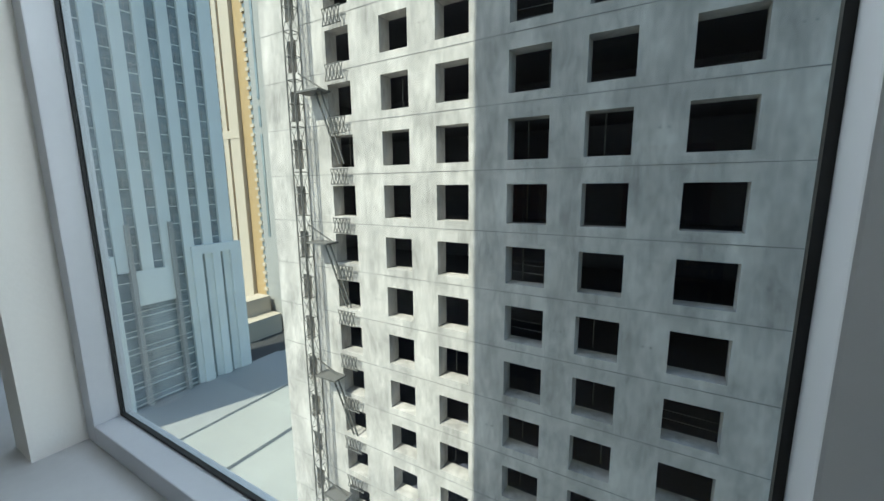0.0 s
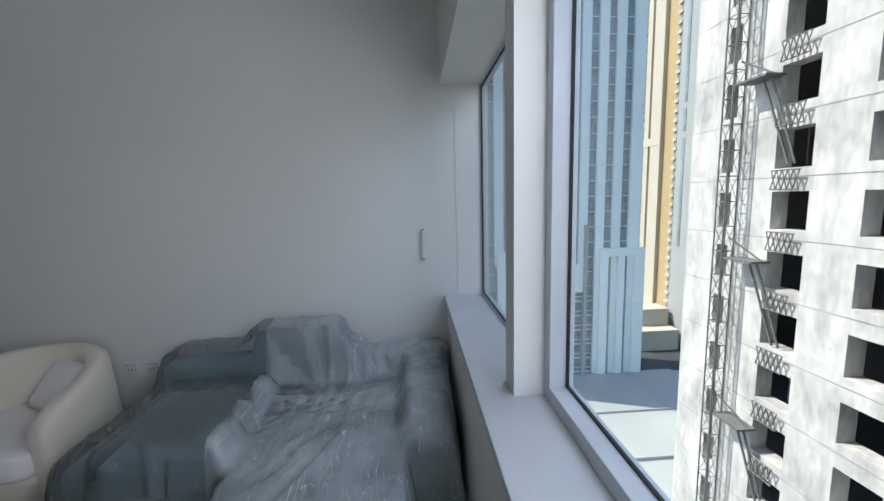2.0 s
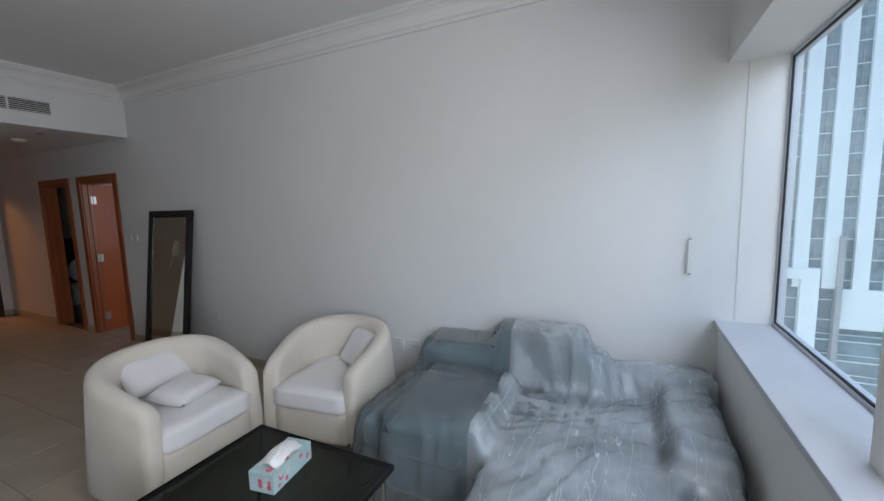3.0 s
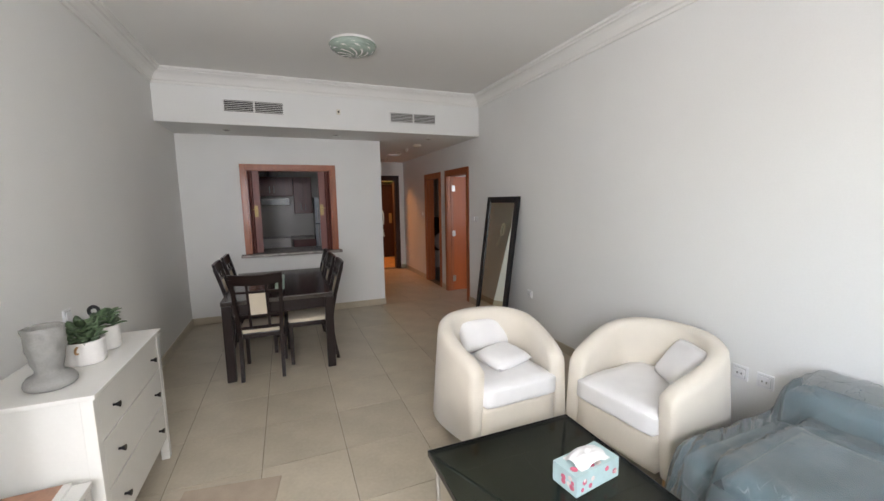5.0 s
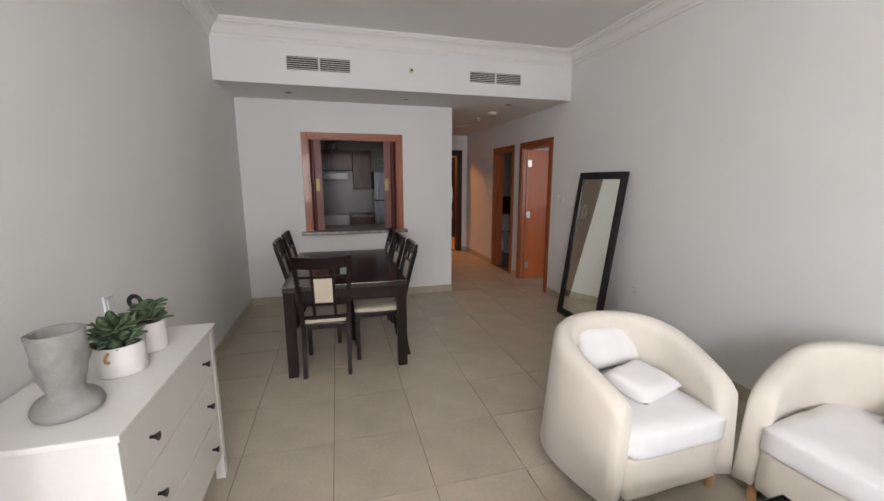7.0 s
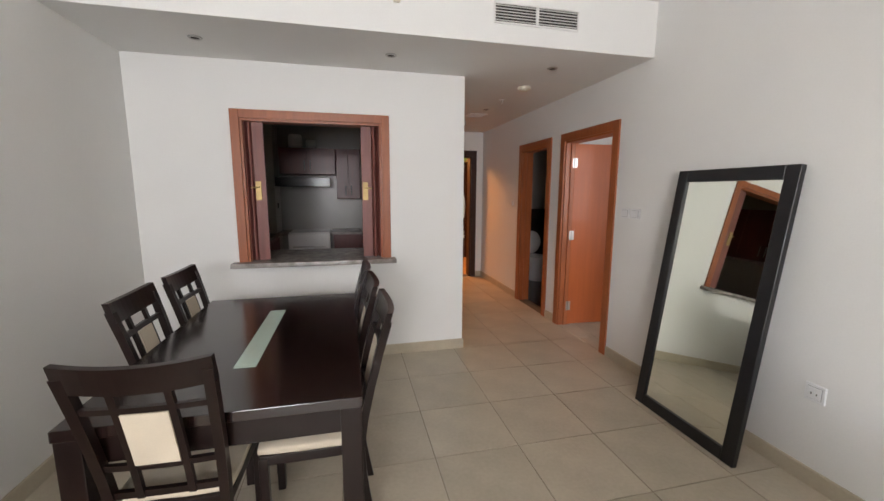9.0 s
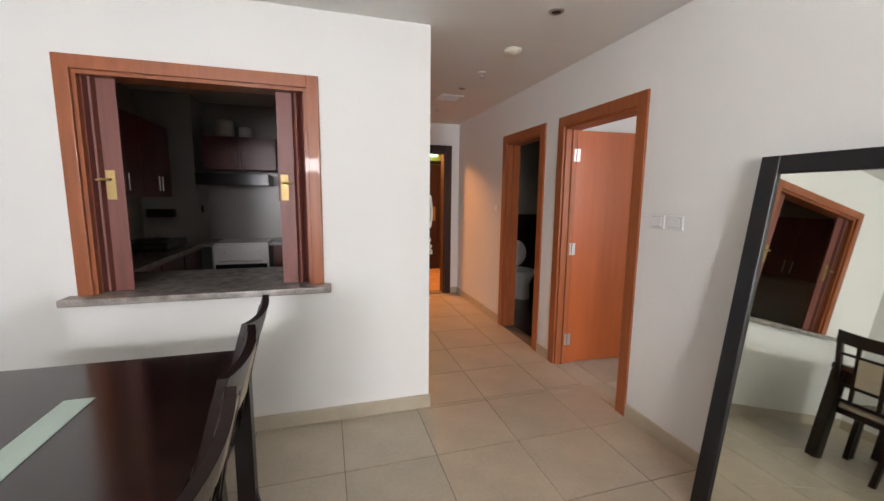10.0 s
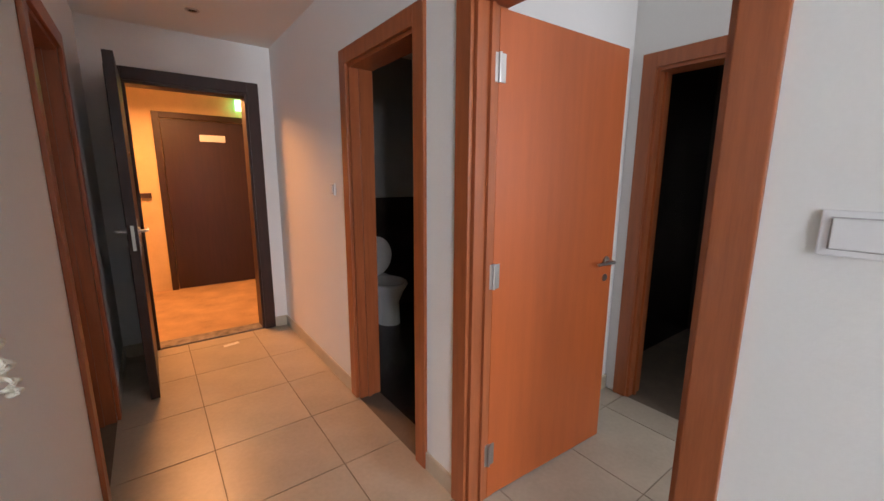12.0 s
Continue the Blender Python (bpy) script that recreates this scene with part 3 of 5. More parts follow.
def bedroom_door():
    t = thing("interior_door", (-0.105, -0.375, 0), "cherry veneer bedroom door standing open into the bedroom", "door", rz=-3.0)
    part("leaf", bevelled(boxes((-0.80, 0.0, -0.042, 0.0, 0.008, 2.0)), 0.002), DOORWOOD, t)
    lever(t, -0.745, 0.0, 1.0, (0, 1, 0), (1, 0, 0))
    for z in (0.22, 1.02, 1.80):
        bm = boxes((0.003, 0.032, -0.002, 0.004, z - 0.05, z + 0.05), (-0.030, -0.003, 0.0005, 0.0045, z - 0.05, z + 0.05))
        cyl(bm, (0, 0.006, z - 0.052), (0, 0.006, z + 0.052), 0.007, n=10)
        part("hinge", bm, STEEL, t, "steel butt hinge")


bedroom_door()


def entry():
    f = thing("entry_door_frame", ((EX[0] + EX[1]) / 2, END_Y, 0), "dark stained frame of the entrance doorway", "", kind="structure")
    h = (EX[1] - EX[0]) / 2
    w = 0.075
    part("casing", bevelled(boxes((-h - w, -h + 0.015, 0, 0.02, 0, EZ + w), (h - 0.015, h + w, 0, 0.02, 0, EZ + w), (-h + 0.015, h - 0.015, 0, 0.02, EZ - 0.015, EZ + w)), 0.004), ENTRYWOOD, f)
    part("lining", boxes((-h + 0.001, -h + 0.035, -0.17, -0.001, 0, EZ - 0.001), (h - 0.035, h - 0.001, -0.17, -0.001, 0, EZ - 0.001), (-h + 0.035, h - 0.035, -0.17, -0.001, EZ - 0.035, EZ - 0.001)), ENTRYWOOD, f)
    part("threshold", bevelled(boxes((-h + 0.035, h - 0.035, -0.165, -0.01, 0.0, 0.012)), 0.003), GRANITE, f)
    t = thing("entrance_door", (1.055, -3.05, 0), "dark wooden entrance door standing open against the hall wall", "door")
    part("leaf", bevelled(boxes((-0.02, 0.03, 0.0, 0.85, 0.01, 2.08)), 0.002), ENTRYWOOD, t)
    part("lock_plate", bevelled(boxes((-0.024, -0.0205, 0.76, 0.80, 0.93, 1.15)), 0.001), STEEL, t, "brushed steel lock plate")
    lever(t, -0.022, 0.78, 1.08, (-1, 0, 0), (0, -1, 0))
    lever(t, 0.031, 0.78, 1.08, (1, 0, 0), (0, -1, 0))
    part("latch", boxes((-0.004, 0.012, 0.8505, 0.853, 0.97, 1.12)), STEEL, t)
    bm = bmesh.new()
    cyl(bm, (-0.0205, 0.42, 1.55), (-0.026, 0.42, 1.55), 0.012, n=12)
    part("peephole", bm, BRASS, t)


entry()


def lobby_door():
    t = thing("service_door", (0.24, -5.095, 0), "dark brown service door with a name plate across the lobby", "door")
    part("frame", bevelled(boxes((-0.60, -0.53, 0, 0.03, 0, 2.15), (0.53, 0.60, 0, 0.03, 0, 2.15), (-0.53, 0.53, 0, 0.03, 2.08, 2.15)), 0.004), ENTRYWOOD, t)
    part("leaf", bevelled(boxes((-0.525, 0.525, 0.001, 0.018, 0.01, 2.075)), 0.002), ENTRYWOOD, t)
    part("name_plate", boxes((-0.14, 0.14, 0.0185, 0.022, 1.83, 1.91)), PLASTIC, t, "small pale name plate")
    part("push_plate", boxes((-0.44, -0.36, 0.0185, 0.022, 0.98, 1.26)), BRASS, t, "pale brass push plate")
    s = thing("exit_sign", (-0.12, -4.98, 2.22), "small lit green exit sign on the lobby ceiling", "sign")
    green = material("exit_green", (0.05, 0.5, 0.15), 0.4)
    green.node_tree.nodes["Principled BSDF"].inputs["Emission Color"].default_value = (0.25, 1.0, 0.35, 1)
    green.node_tree.nodes["Principled BSDF"].inputs["Emission Strength"].default_value = 0.35
    part("panel", bevelled(boxes((-0.09, 0.09, -0.012, 0.012, 0, 0.13)), 0.002), green, s)
    part("hanger", boxes((-0.005, 0.005, -0.005, 0.005, 0.13, 0.28)), STEEL, s)
    structure("lobby_rail", bevelled(boxes((0.93, 2.9, -5.10, -5.07, 1.15, 1.21), (-1.9, -0.29, -5.10, -5.07, 1.15, 1.21)), 0.006), ENTRYWOOD, "dark dado rail on the lobby wall")


lobby_door()


# ---- serving hatch ----
def hatch():
    t = thing("serving_hatch", ((HX[0] + HX[1]) / 2, 0, HZ[0]), "cherry framed serving hatch with folding panels drawn aside", "", kind="structure")
    h, z = (HX[1] - HX[0]) / 2, HZ[1] - HZ[0]
    w = 0.055
    part("casing", bevelled(boxes((-h - w, -h + 0.012, 0, 0.02, 0, z + w), (h - 0.012, h + w, 0, 0.02, 0, z + w), (-h + 0.012, h - 0.012, 0, 0.02, z - 0.012, z + w)), 0.004), TRIMWOOD, t)
    part("lining", boxes((-h + 0.001, -h + 0.03, -T - 0.005, -0.001, 0, z - 0.001), (h - 0.03, h - 0.001, -T - 0.005, -0.001, 0, z - 0.001), (-h + 0.03, h - 0.03, -T - 0.005, -0.001, z - 0.03, z - 0.001)), TRIMWOOD, t)
    for side, start, n in ((1, h - 0.032, 4), (-1, -h + 0.032, 4)):
        x, step = start, 0.018 if side > 0 else 0.022
        for k in range(n):
            bm = bmesh.new()
            y0, y1 = (-0.10, -0.035) if k % 2 else (-0.035, -0.10)
            xa, xb = x, x - side * step
            if k == n - 1:
                y0, y1, xb = -0.060, -0.060, x - side * 0.085
            d = Vector((xb - xa, y1 - y0, 0)).normalized()
            nrm = Vector((-d.y, d.x, 0)) * 0.006
            p = [Vector((xa, y0, 0)) - nrm, Vector((xb, y1, 0)) - nrm, Vector((xb, y1, 0)) + nrm, Vector((xa, y0, 0)) + nrm]
            lo = [bm.verts.new((q.x, q.y, 0.006)) for q in p]
            hi = [bm.verts.new((q.x, q.y, z - 0.032)) for q in p]
            bm.faces.new(lo[::-1])
            bm.faces.new(hi)
            for i in range(4):
                bm.faces.new((lo[i], lo[(i + 1) % 4], hi[(i + 1) % 4], hi[i]))
            part("folding_panel", bm, FOLDWOOD, t)
            x = xb
        x += side * (0.058 if side > 0 else 0.030)
        lock = part("lock_plate", bevelled(boxes((x - 0.022, x + 0.022, -0.054, -0.048, 0.505, 0.66)), 0.002), BRASS, t, "polished brass lock plate")
        bm = bmesh.new()
        cyl(bm, (x, -0.05, 0.612), (x, -0.018, 0.612), 0.008, n=10)
        cyl(bm, (x - 0.005 * side, -0.02, 0.612), (x + side * 0.055, -0.02, 0.607), 0.007, n=10)
        part("handle", bm, BRASS, lock)
    bm = boxes((-h - 0.095, h + 0.105, -T - 0.02, 0.105, -0.038, 0.0))
    part("ledge", bevelled(bm, 0.008, 3), GRANITE, t, "grey granite hatch ledge")


hatch()


# ---- kitchen seen through the hatch ----
def kitchen():
    KY = END_Y
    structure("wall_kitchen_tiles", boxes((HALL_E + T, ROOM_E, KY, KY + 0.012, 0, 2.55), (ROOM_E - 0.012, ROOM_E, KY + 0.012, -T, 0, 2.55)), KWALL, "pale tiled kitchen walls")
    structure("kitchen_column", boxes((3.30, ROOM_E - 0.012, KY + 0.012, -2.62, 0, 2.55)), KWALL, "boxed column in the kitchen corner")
    for x0, x1, y0, y1, mat, name, lab in ((2.09, 2.50, -3.06, -2.47, KCAB, "base_cabinet", "dark red wooden kitchen base cabinet"), (3.26, 3.84, -2.45, -0.20, KCAB, "base_cabinet", "dark red wooden base cabinet along the wall")):
        t = thing(name, ((x0 + x1) / 2, (y0 + y1) / 2, 0), lab, "cabinet")
        hx, hy = (x1 - x0) / 2, (y1 - y0) / 2
        part("body", bevelled(boxes((-hx, hx, -hy, hy, 0.1, 0.86)), 0.004), mat, t)
        part("plinth", boxes((-hx + 0.04, hx - 0.04, -hy + 0.04, hy - 0.04, 0, 0.1)), BLACKPL, t)
        if hx > hy:
            for k in range(1):
                part("door", bevelled(boxes((-hx + 0.005, hx - 0.005, hy + 0.001, hy + 0.018, 0.12, 0.84)), 0.003), mat, t)
        else:
            for k in range(4):
                part("door", bevelled(boxes((-hx - 0.018, -hx - 0.001, -hy + 0.01 + k * 2 * hy / 4, -hy - 0.01 + (k + 1) * 2 * hy / 4, 0.12, 0.84)), 0.003), mat, t)
    structure("worktop", bevelled(boxes((2.09, 2.54, -3.06, -2.45, 0.865, 0.90), (3.14, 3.28, -3.0, -2.45, 0.865, 0.90), (3.24, 3.84, -2.45, -0.16, 0.865, 0.90), (1.95, 3.235, -0.74, -0.165, 0.865, 0.90)), 0.004), GRANITE, "grey granite kitchen worktop")
    t = thing("base_cabinet", (2.55, -0.44, 0), "dark red wooden base cabinet under the hatch", "cabinet")
    part("body", bevelled(boxes((-0.60, 0.60, -0.28, 0.27, 0.1, 0.86)), 0.004), KCAB, t)
    part("plinth", boxes((-0.56, 0.56, -0.24, 0.23, 0, 0.1)), BLACKPL, t)
    st = thing("cooker", (2.84, -2.74, 0), "white freestanding cooker with a dark oven door", "cooker")
    part("body", bevelled(boxes((-0.29, 0.29, -0.30, 0.29, 0.05, 0.88)), 0.006), CERAMIC, st)
    part("oven_door", bevelled(boxes((-0.27, 0.27, 0.291, 0.315, 0.20, 0.66)), 0.006), BLACKPL, st)
    part("hob", bevelled(boxes((-0.28, 0.28, -0.28, 0.28, 0.881, 0.90)), 0.004), CERAMIC, st)
    bm = bmesh.new()
    cyl(bm, (-0.22, 0.34, 0.70), (0.22, 0.34, 0.70), 0.010, n=10)
    part("oven_handle", bm, STEEL, st)
    for k in range(4):
        bm = bmesh.new()
        cyl(bm, (-0.18 + k * 0.12, 0.291, 0.79), (-0.18 + k * 0.12, 0.315, 0.79), 0.018, n=12)
        part("knob", bm, CERAMIC, st)
    r = thing("wall_rack", (3.64, -2.62, 1.24), "glossy black rack fixed to the pale kitchen tiles", "rack")
    part("body", bevelled(boxes((-0.13, 0.13, 0.001, 0.10, -0.045, 0.045)), 0.012, 3), SCREEN, r)
    f = thing("fridge", (1.77, -2.75, 0), "tall grey steel fridge freezer beside the kitchen cabinets", "fridge")
    part("body", bevelled(boxes((-0.295, 0.295, -0.30, 0.26, 0.03, 1.71)), 0.008), BLACKPL, f)
    part("lower_door", bevelled(boxes((-0.295, 0.295, 0.262, 0.32, 0.05, 1.165)), 0.012, 3), FRIDGE, f, "grey steel fridge door")
    part("upper_door", bevelled(boxes((-0.295, 0.295, 0.262, 0.32, 1.175, 1.71)), 0.012, 3), FRIDGE, f, "grey steel freezer door")
    for z0, z1 in ((0.70, 1.12), (1.22, 1.50)):
        bm = bmesh.new()
        cyl(bm, (0.24, 0.355, z0), (0.24, 0.355, z1), 0.011, n=10)
        for z in (z0 + 0.03, z1 - 0.03):
            cyl(bm, (0.24, 0.321, z), (0.24, 0.355, z), 0.008, n=8)
        part("handle", bm, STEEL, f, "steel bar handle")
    w = thing("wire_basket", (1.80, -2.66, 1.712), "white wire basket on top of the fridge", "basket")
    bm = bmesh.new()
    for z in (0.005, 0.12, 0.25):
        for a, b in (((-0.16, -0.12), (0.16, -0.12)), ((0.16, -0.12), (0.16, 0.12)), ((0.16, 0.12), (-0.16, 0.12)), ((-0.16, 0.12), (-0.16, -0.12))):
            cyl(bm, (*a, z), (*b, z), 0.005, n=6)
    part("rim", bm, PLASTIC, w)
    bm = bmesh.new()
    for k in range(7):
        x = -0.16 + k * 0.32 / 6
        for y in (-0.12, 0.12):
            cyl(bm, (x, y, 0.005), (x, y, 0.25), 0.003, n=5)
        cyl(bm, (x, -0.12, 0.005), (x, 0.12, 0.005), 0.003, n=5)
    part("wires", bm, PLASTIC, w)
    h = thing("cooker_hood", (2.91, -2.86, 1.56), "slim black cooker hood under the cabinet", "cooker hood")
    part("body", bevelled(boxes((-0.38, 0.38, -0.20, 0.28, 0, 0.13)), 0.006), BLACKPL, h)
    for x0, x1, y0, y1, z0, z1 in ((2.45, 3.24, -3.06, -2.72, 1.74, 2.12), (2.09, 2.44, -3.06, -2.72, 1.38, 2.12), (3.50, 3.84, -2.45, -1.75, 1.42, 2.14), (3.50, 3.84, -1.74, -1.04, 1.42, 2.14), (3.50, 3.84, -1.03, -0.30, 1.42, 2.14)):
        t = thing("wall_cabinet", ((x0 + x1) / 2, (y0 + y1) / 2, z0), "dark red wooden kitchen wall cabinet", "cabinet")
        hx, hy = (x1 - x0) / 2, (y1 - y0) / 2
        part("body", bevelled(boxes((-hx, hx, -hy, hy, 0, z1 - z0)), 0.003), KCAB, t)
        for s in (-1, 1):
            bm = bmesh.new()
            if hx > hy:
                part("door", bevelled(boxes((0.003 if s > 0 else -hx + 0.003, hx - 0.003 if s > 0 else -0.003, hy + 0.001, hy + 0.018, 0.003, z1 - z0 - 0.003)), 0.003), KCAB, t)
                cyl(bm, (s * 0.04, hy + 0.045, 0.06), (s * 0.04, hy + 0.045, 0.20), 0.005, n=8)
            else:
                part("door", bevelled(boxes((-hx - 0.018, -hx - 0.001, 0.003 if s > 0 else -hy + 0.003, hy - 0.003 if s > 0 else -0.003, 0.003, z1 - z0 - 0.003)), 0.003), KCAB, t)
                cyl(bm, (-hx - 0.045, s * 0.04, 0.06), (-hx - 0.045, s * 0.04, 0.20), 0.005, n=8)
            part("handle", bm, STEEL, t)
    for n, (x, r, hh) in enumerate(((3.02, 0.10, 0.20), (2.80, 0.075, 0.13))):
        t = thing("storage_jar", (x, -2.88, 2.121), "pale storage jar on top of the kitchen cabinet", "jar")
        bm = bmesh.new()
        rings = lathe(bm, [(0.02, 0), (r * 0.9, 0), (r, 0.03), (r, hh * 0.8), (r * 0.85, hh), (0.02, hh)], 20)
        part("body", bm, PORC, t, smooth=True)
    m = thing("countertop_cooker", (3.56, -2.05, 0.90), "small black two-ring cooker on the worktop", "appliance")
    part("body", bevelled(boxes((-0.22, 0.22, -0.28, 0.28, 0.012, 0.09)), 0.01), BLACKPL, m)
    for y in (-0.13, 0.13):
        bm = bmesh.new()
        cyl(bm, (0, y, 0.09), (0, y, 0.10), 0.09, n=24)
        part("ring", bm, GRILLE, m)
    for x, y in ((-0.18, -0.24), (0.18, -0.24), (0.18, 0.24), (-0.18, 0.24)):
        part("foot", boxes((x - 0.012, x + 0.012, y - 0.012, y + 0.012, 0, 0.014)), BLACKPL, m)
    s = thing("kettle", (3.60, -1.45, 0.90), "brushed steel kettle beside the cooker", "kettle")
    bm = bmesh.new()
    lathe(bm, [(0.0, 0), (0.075, 0), (0.08, 0.02), (0.07, 0.12), (0.045, 0.17), (0.01, 0.18), (0.008, 0.20), (0.0, 0.20)], 20)
    part("body", bm, STEEL, s, smooth=True)
    o = thing("wall_socket", (3.30, -2.80, 1.28), "small dark kitchen wall socket", "socket")
    part("plate", bevelled(boxes((-0.008, -0.001, -0.04, 0.04, -0.04, 0.04)), 0.002), BLACKPL, o)


kitchen()


# ---- bathroom ----
def toilet():
    t = thing("toilet", (-0.815, -2.625, 0), "white ceramic toilet with its lid raised", "toilet")
    bm = bmesh.new()
    n = 24
    prof = [(0.62, 0.0), (0.60, 0.10), (0.58, 0.22), (0.80, 0.33), (1.0, 0.40), (0.97, 0.42), (0.80, 0.42), (0.6, 0.34), (0.2, 0.26)]
    rings = [[bm.verts.new((0.185 * s * math.cos(2 * math.pi * k / n), 0.06 + 0.25 * s * math.sin(2 * math.pi * k / n), z)) for k in range(n)] for s, z in prof]
    for a, b in zip(rings, rings[1:]):
        for k in range(n):
            bm.faces.new((a[k], a[(k + 1) % n], b[(k + 1) % n], b[k]))
    bm.faces.new(rings[-1])
    part("bowl", bm, CERAMIC, t, smooth=True)
    part("pedestal_back", bevelled(boxes((-0.17, 0.17, -0.30, -0.16, 0.0, 0.405)), 0.02, 3), CERAMIC, t)
    bm = bmesh.new()
    ring = []
    for yy in (-0.175, -0.155):
        ring.append([bm.verts.new((0.18 * math.cos(2 * math.pi * k / n), yy, 0.625 + 0.20 * math.sin(2 * math.pi * k / n))) for k in range(n)])
    for k in range(n):
        bm.faces.new((ring[0][k], ring[0][(k + 1) % n], ring[1][(k + 1) % n], ring[1][k]))
    bm.faces.new(ring[0])
    bm.faces.new(ring[1][::-1])
    part("lid", bm, CERAMIC, t)


toilet()


# ---- small fixtures ----
def plate(name, at, normal, size, label, cat, wide=1.0, group=""):
    """A wall plate with a raised rocker; normal is '+x' for the west wall or '-x' for the east wall."""
    t = thing(name, at, label, cat, group, rz=0 if normal == "+x" else 180)
    s = size / 2
    w = s * wide
    part("plate", bevelled(boxes((0.0005, 0.011, -w, w, -s, s)), 0.003), PLATE, t)
    part("shadow_gap", boxes((0.0112, 0.0116, -w * 0.72, w * 0.72, -s * 0.72, s * 0.72)), GAP_SHADE, t)
    part("rocker", bevelled(boxes((0.0118, 0.017, -w * 0.66, w * 0.66, -s * 0.66, s * 0.66)), 0.002), PLATE, t)
    return t


PLATE = material("switch_plastic", (0.75, 0.755, 0.76), 0.3, vary=0.02, scale=8)
# grey put in for the shade of the gap round the rocker
GAP_SHADE = material("switch_gap_shade", (0.40, 0.40, 0.40), 0.7)
plate("light_switch", (0, 0.612, 1.316), "+x", 0.080, "white wall light switch beside the bedroom door", "switch", 1.25, group="switches")
plate("light_switch", (0, 0.735, 1.316), "+x", 0.080, "white wall light switch beside the bedroom door", "switch", 1.3, group="switches")
plate("light_switch", (0, -1.75, 1.33), "+x", 0.075, "white wall switch past the bathroom door", "switch")
for y in (2.11, 4.42, 4.56):
    t = plate("wall_socket", (0, y, 0.49), "+x", 0.09, "white wall socket low on the painted wall", "socket", group="sockets")
    for dy in (-0.012, 0.012):
        part("pin_hole", boxes((0.0171, 0.0176, dy - 0.003, dy + 0.003, -0.008, 0.004)), BLACKPL, t)
plate("wall_socket", (ROOM_E, 3.02, 0.96), "-x", 0.085, "white wall socket above the dresser end", "socket")


def grab_hook():
    t = thing("wall_bracket", (0, 6.435, 1.28), "small white cord cleat screwed to the wall", "bracket")
    part("bar", bevelled(boxes((0.022, 0.030, -0.012, 0.012, -0.10, 0.10)), 0.003), PLASTIC, t)
    for z in (-0.095, 0.095):
        bm = bmesh.new()
        cyl(bm, (0, 0, z), (0.024, 0, z), 0.010, n=10)
        part("bolt", bm, BLACKPL, t)


grab_hook()


def vent(at, wide, high):
    t = thing("air_vent", at, "white slatted air vent in the bulkhead", "vent", "air vents")
    h = wide / 2
    part("backing", boxes((-h + 0.01, h - 0.01, 0.0005, 0.003, -high / 2 + 0.01, high / 2 - 0.01)), GRILLE, t)
    part("frame", bevelled(boxes((-h, h, 0.001, 0.012, high / 2 - 0.012, high / 2), (-h, h, 0.001, 0.012, -high / 2, -high / 2 + 0.012), (-h, -h + 0.012, 0.001, 0.012, -high / 2 + 0.012, high / 2 - 0.012),
                                 (h - 0.012, h, 0.001, 0.012, -high / 2 + 0.012, high / 2 - 0.012), (-0.010, 0.010, 0.001, 0.012, -high / 2 + 0.012, high / 2 - 0.012)), 0.002), PLASTIC, t)
    k = 6
    for i in range(k):
        z = -high / 2 + 0.012 + (i + 0.5) * (high - 0.024) / k
        bm = bmesh.new()
        v = []
        for x in (-h + 0.012, h - 0.012):
            v.append([bm.verts.new((x, y, zz)) for y, zz in ((0.004, z + 0.003), (0.006, z + 0.0045), (0.013, z - 0.003), (0.011, z - 0.0045))])
        for q in range(4):
            bm.faces.new((v[0][q], v[0][(q + 1) % 4], v[1][(q + 1) % 4], v[1][q]))
        part("slat", bm, PLASTIC, t)


vent((2.877, 0.80, 2.695), 0.635, 0.145)
vent((0.968, 0.80, 2.680), 0.635, 0.135)
t = thing("motion_sensor", (1.934, 0.80, 2.70), "small white sensor box on the bulkhead", "sensor")
part("body", bevelled(boxes((-0.022, 0.022, 0.0005, 0.02, -0.03, 0.03)), 0.004), AGED, t)
bm = bmesh.new()
cyl(bm, (0, 0.02, 0), (0, 0.028, 0), 0.012, n=14)
part("lens", bm, GRILLE, t)

GLASSDOME = material("swirled_green_glass", (0.34, 0.42, 0.36), 0.22, vary=0.3, scale=4, grain=20, stretch=(1, 1, 6), coat=0.4)


def ceiling_lamp():
    t = thing("ceiling_lamp", (1.955, 2.14, CEIL_Z), "round swirled green glass ceiling lamp, unlit", "lamp")
    bm = bmesh.new()
    cyl(bm, (0, 0, -0.001), (0, 0, -0.025), 0.20, 0.205, n=36)
    part("base", bm, PLASTIC, t)
    bm = bmesh.new()
    lathe(bm, [(0.208, -0.022), (0.212, -0.03), (0.195, -0.06), (0.15, -0.088), (0.09, -0.105), (0.03, -0.112), (0.001, -0.112)], 40)
    part("shade", bm, GLASSDOME, t, "green and white swirled glass shade", smooth=True)
    # raised swirls on the dome
    for k in range(9):
        bm = bmesh.new()
        a0 = 2 * math.pi * k / 9
        left_row, right_row = [], []
        for i in range(9):
            u = i / 8
            r = 0.200 * (1 - u) + 0.02 * u
            z = -0.052 - 0.064 * (1 - ((r) / 0.2) ** 2) ** 0.8
            a = a0 + u * 1.6
            for row, da in ((left_row, -0.09), (right_row, 0.09)):
                row.append(bm.verts.new((r * math.cos(a + da), r * math.sin(a + da), z - 0.002)))
        for i in range(8):
            bm.faces.new((left_row[i], left_row[i + 1], right_row[i + 1], right_row[i]))
        part("swirl", bm, PORC, t, "milky white glass swirl", smooth=True)


ceiling_lamp()


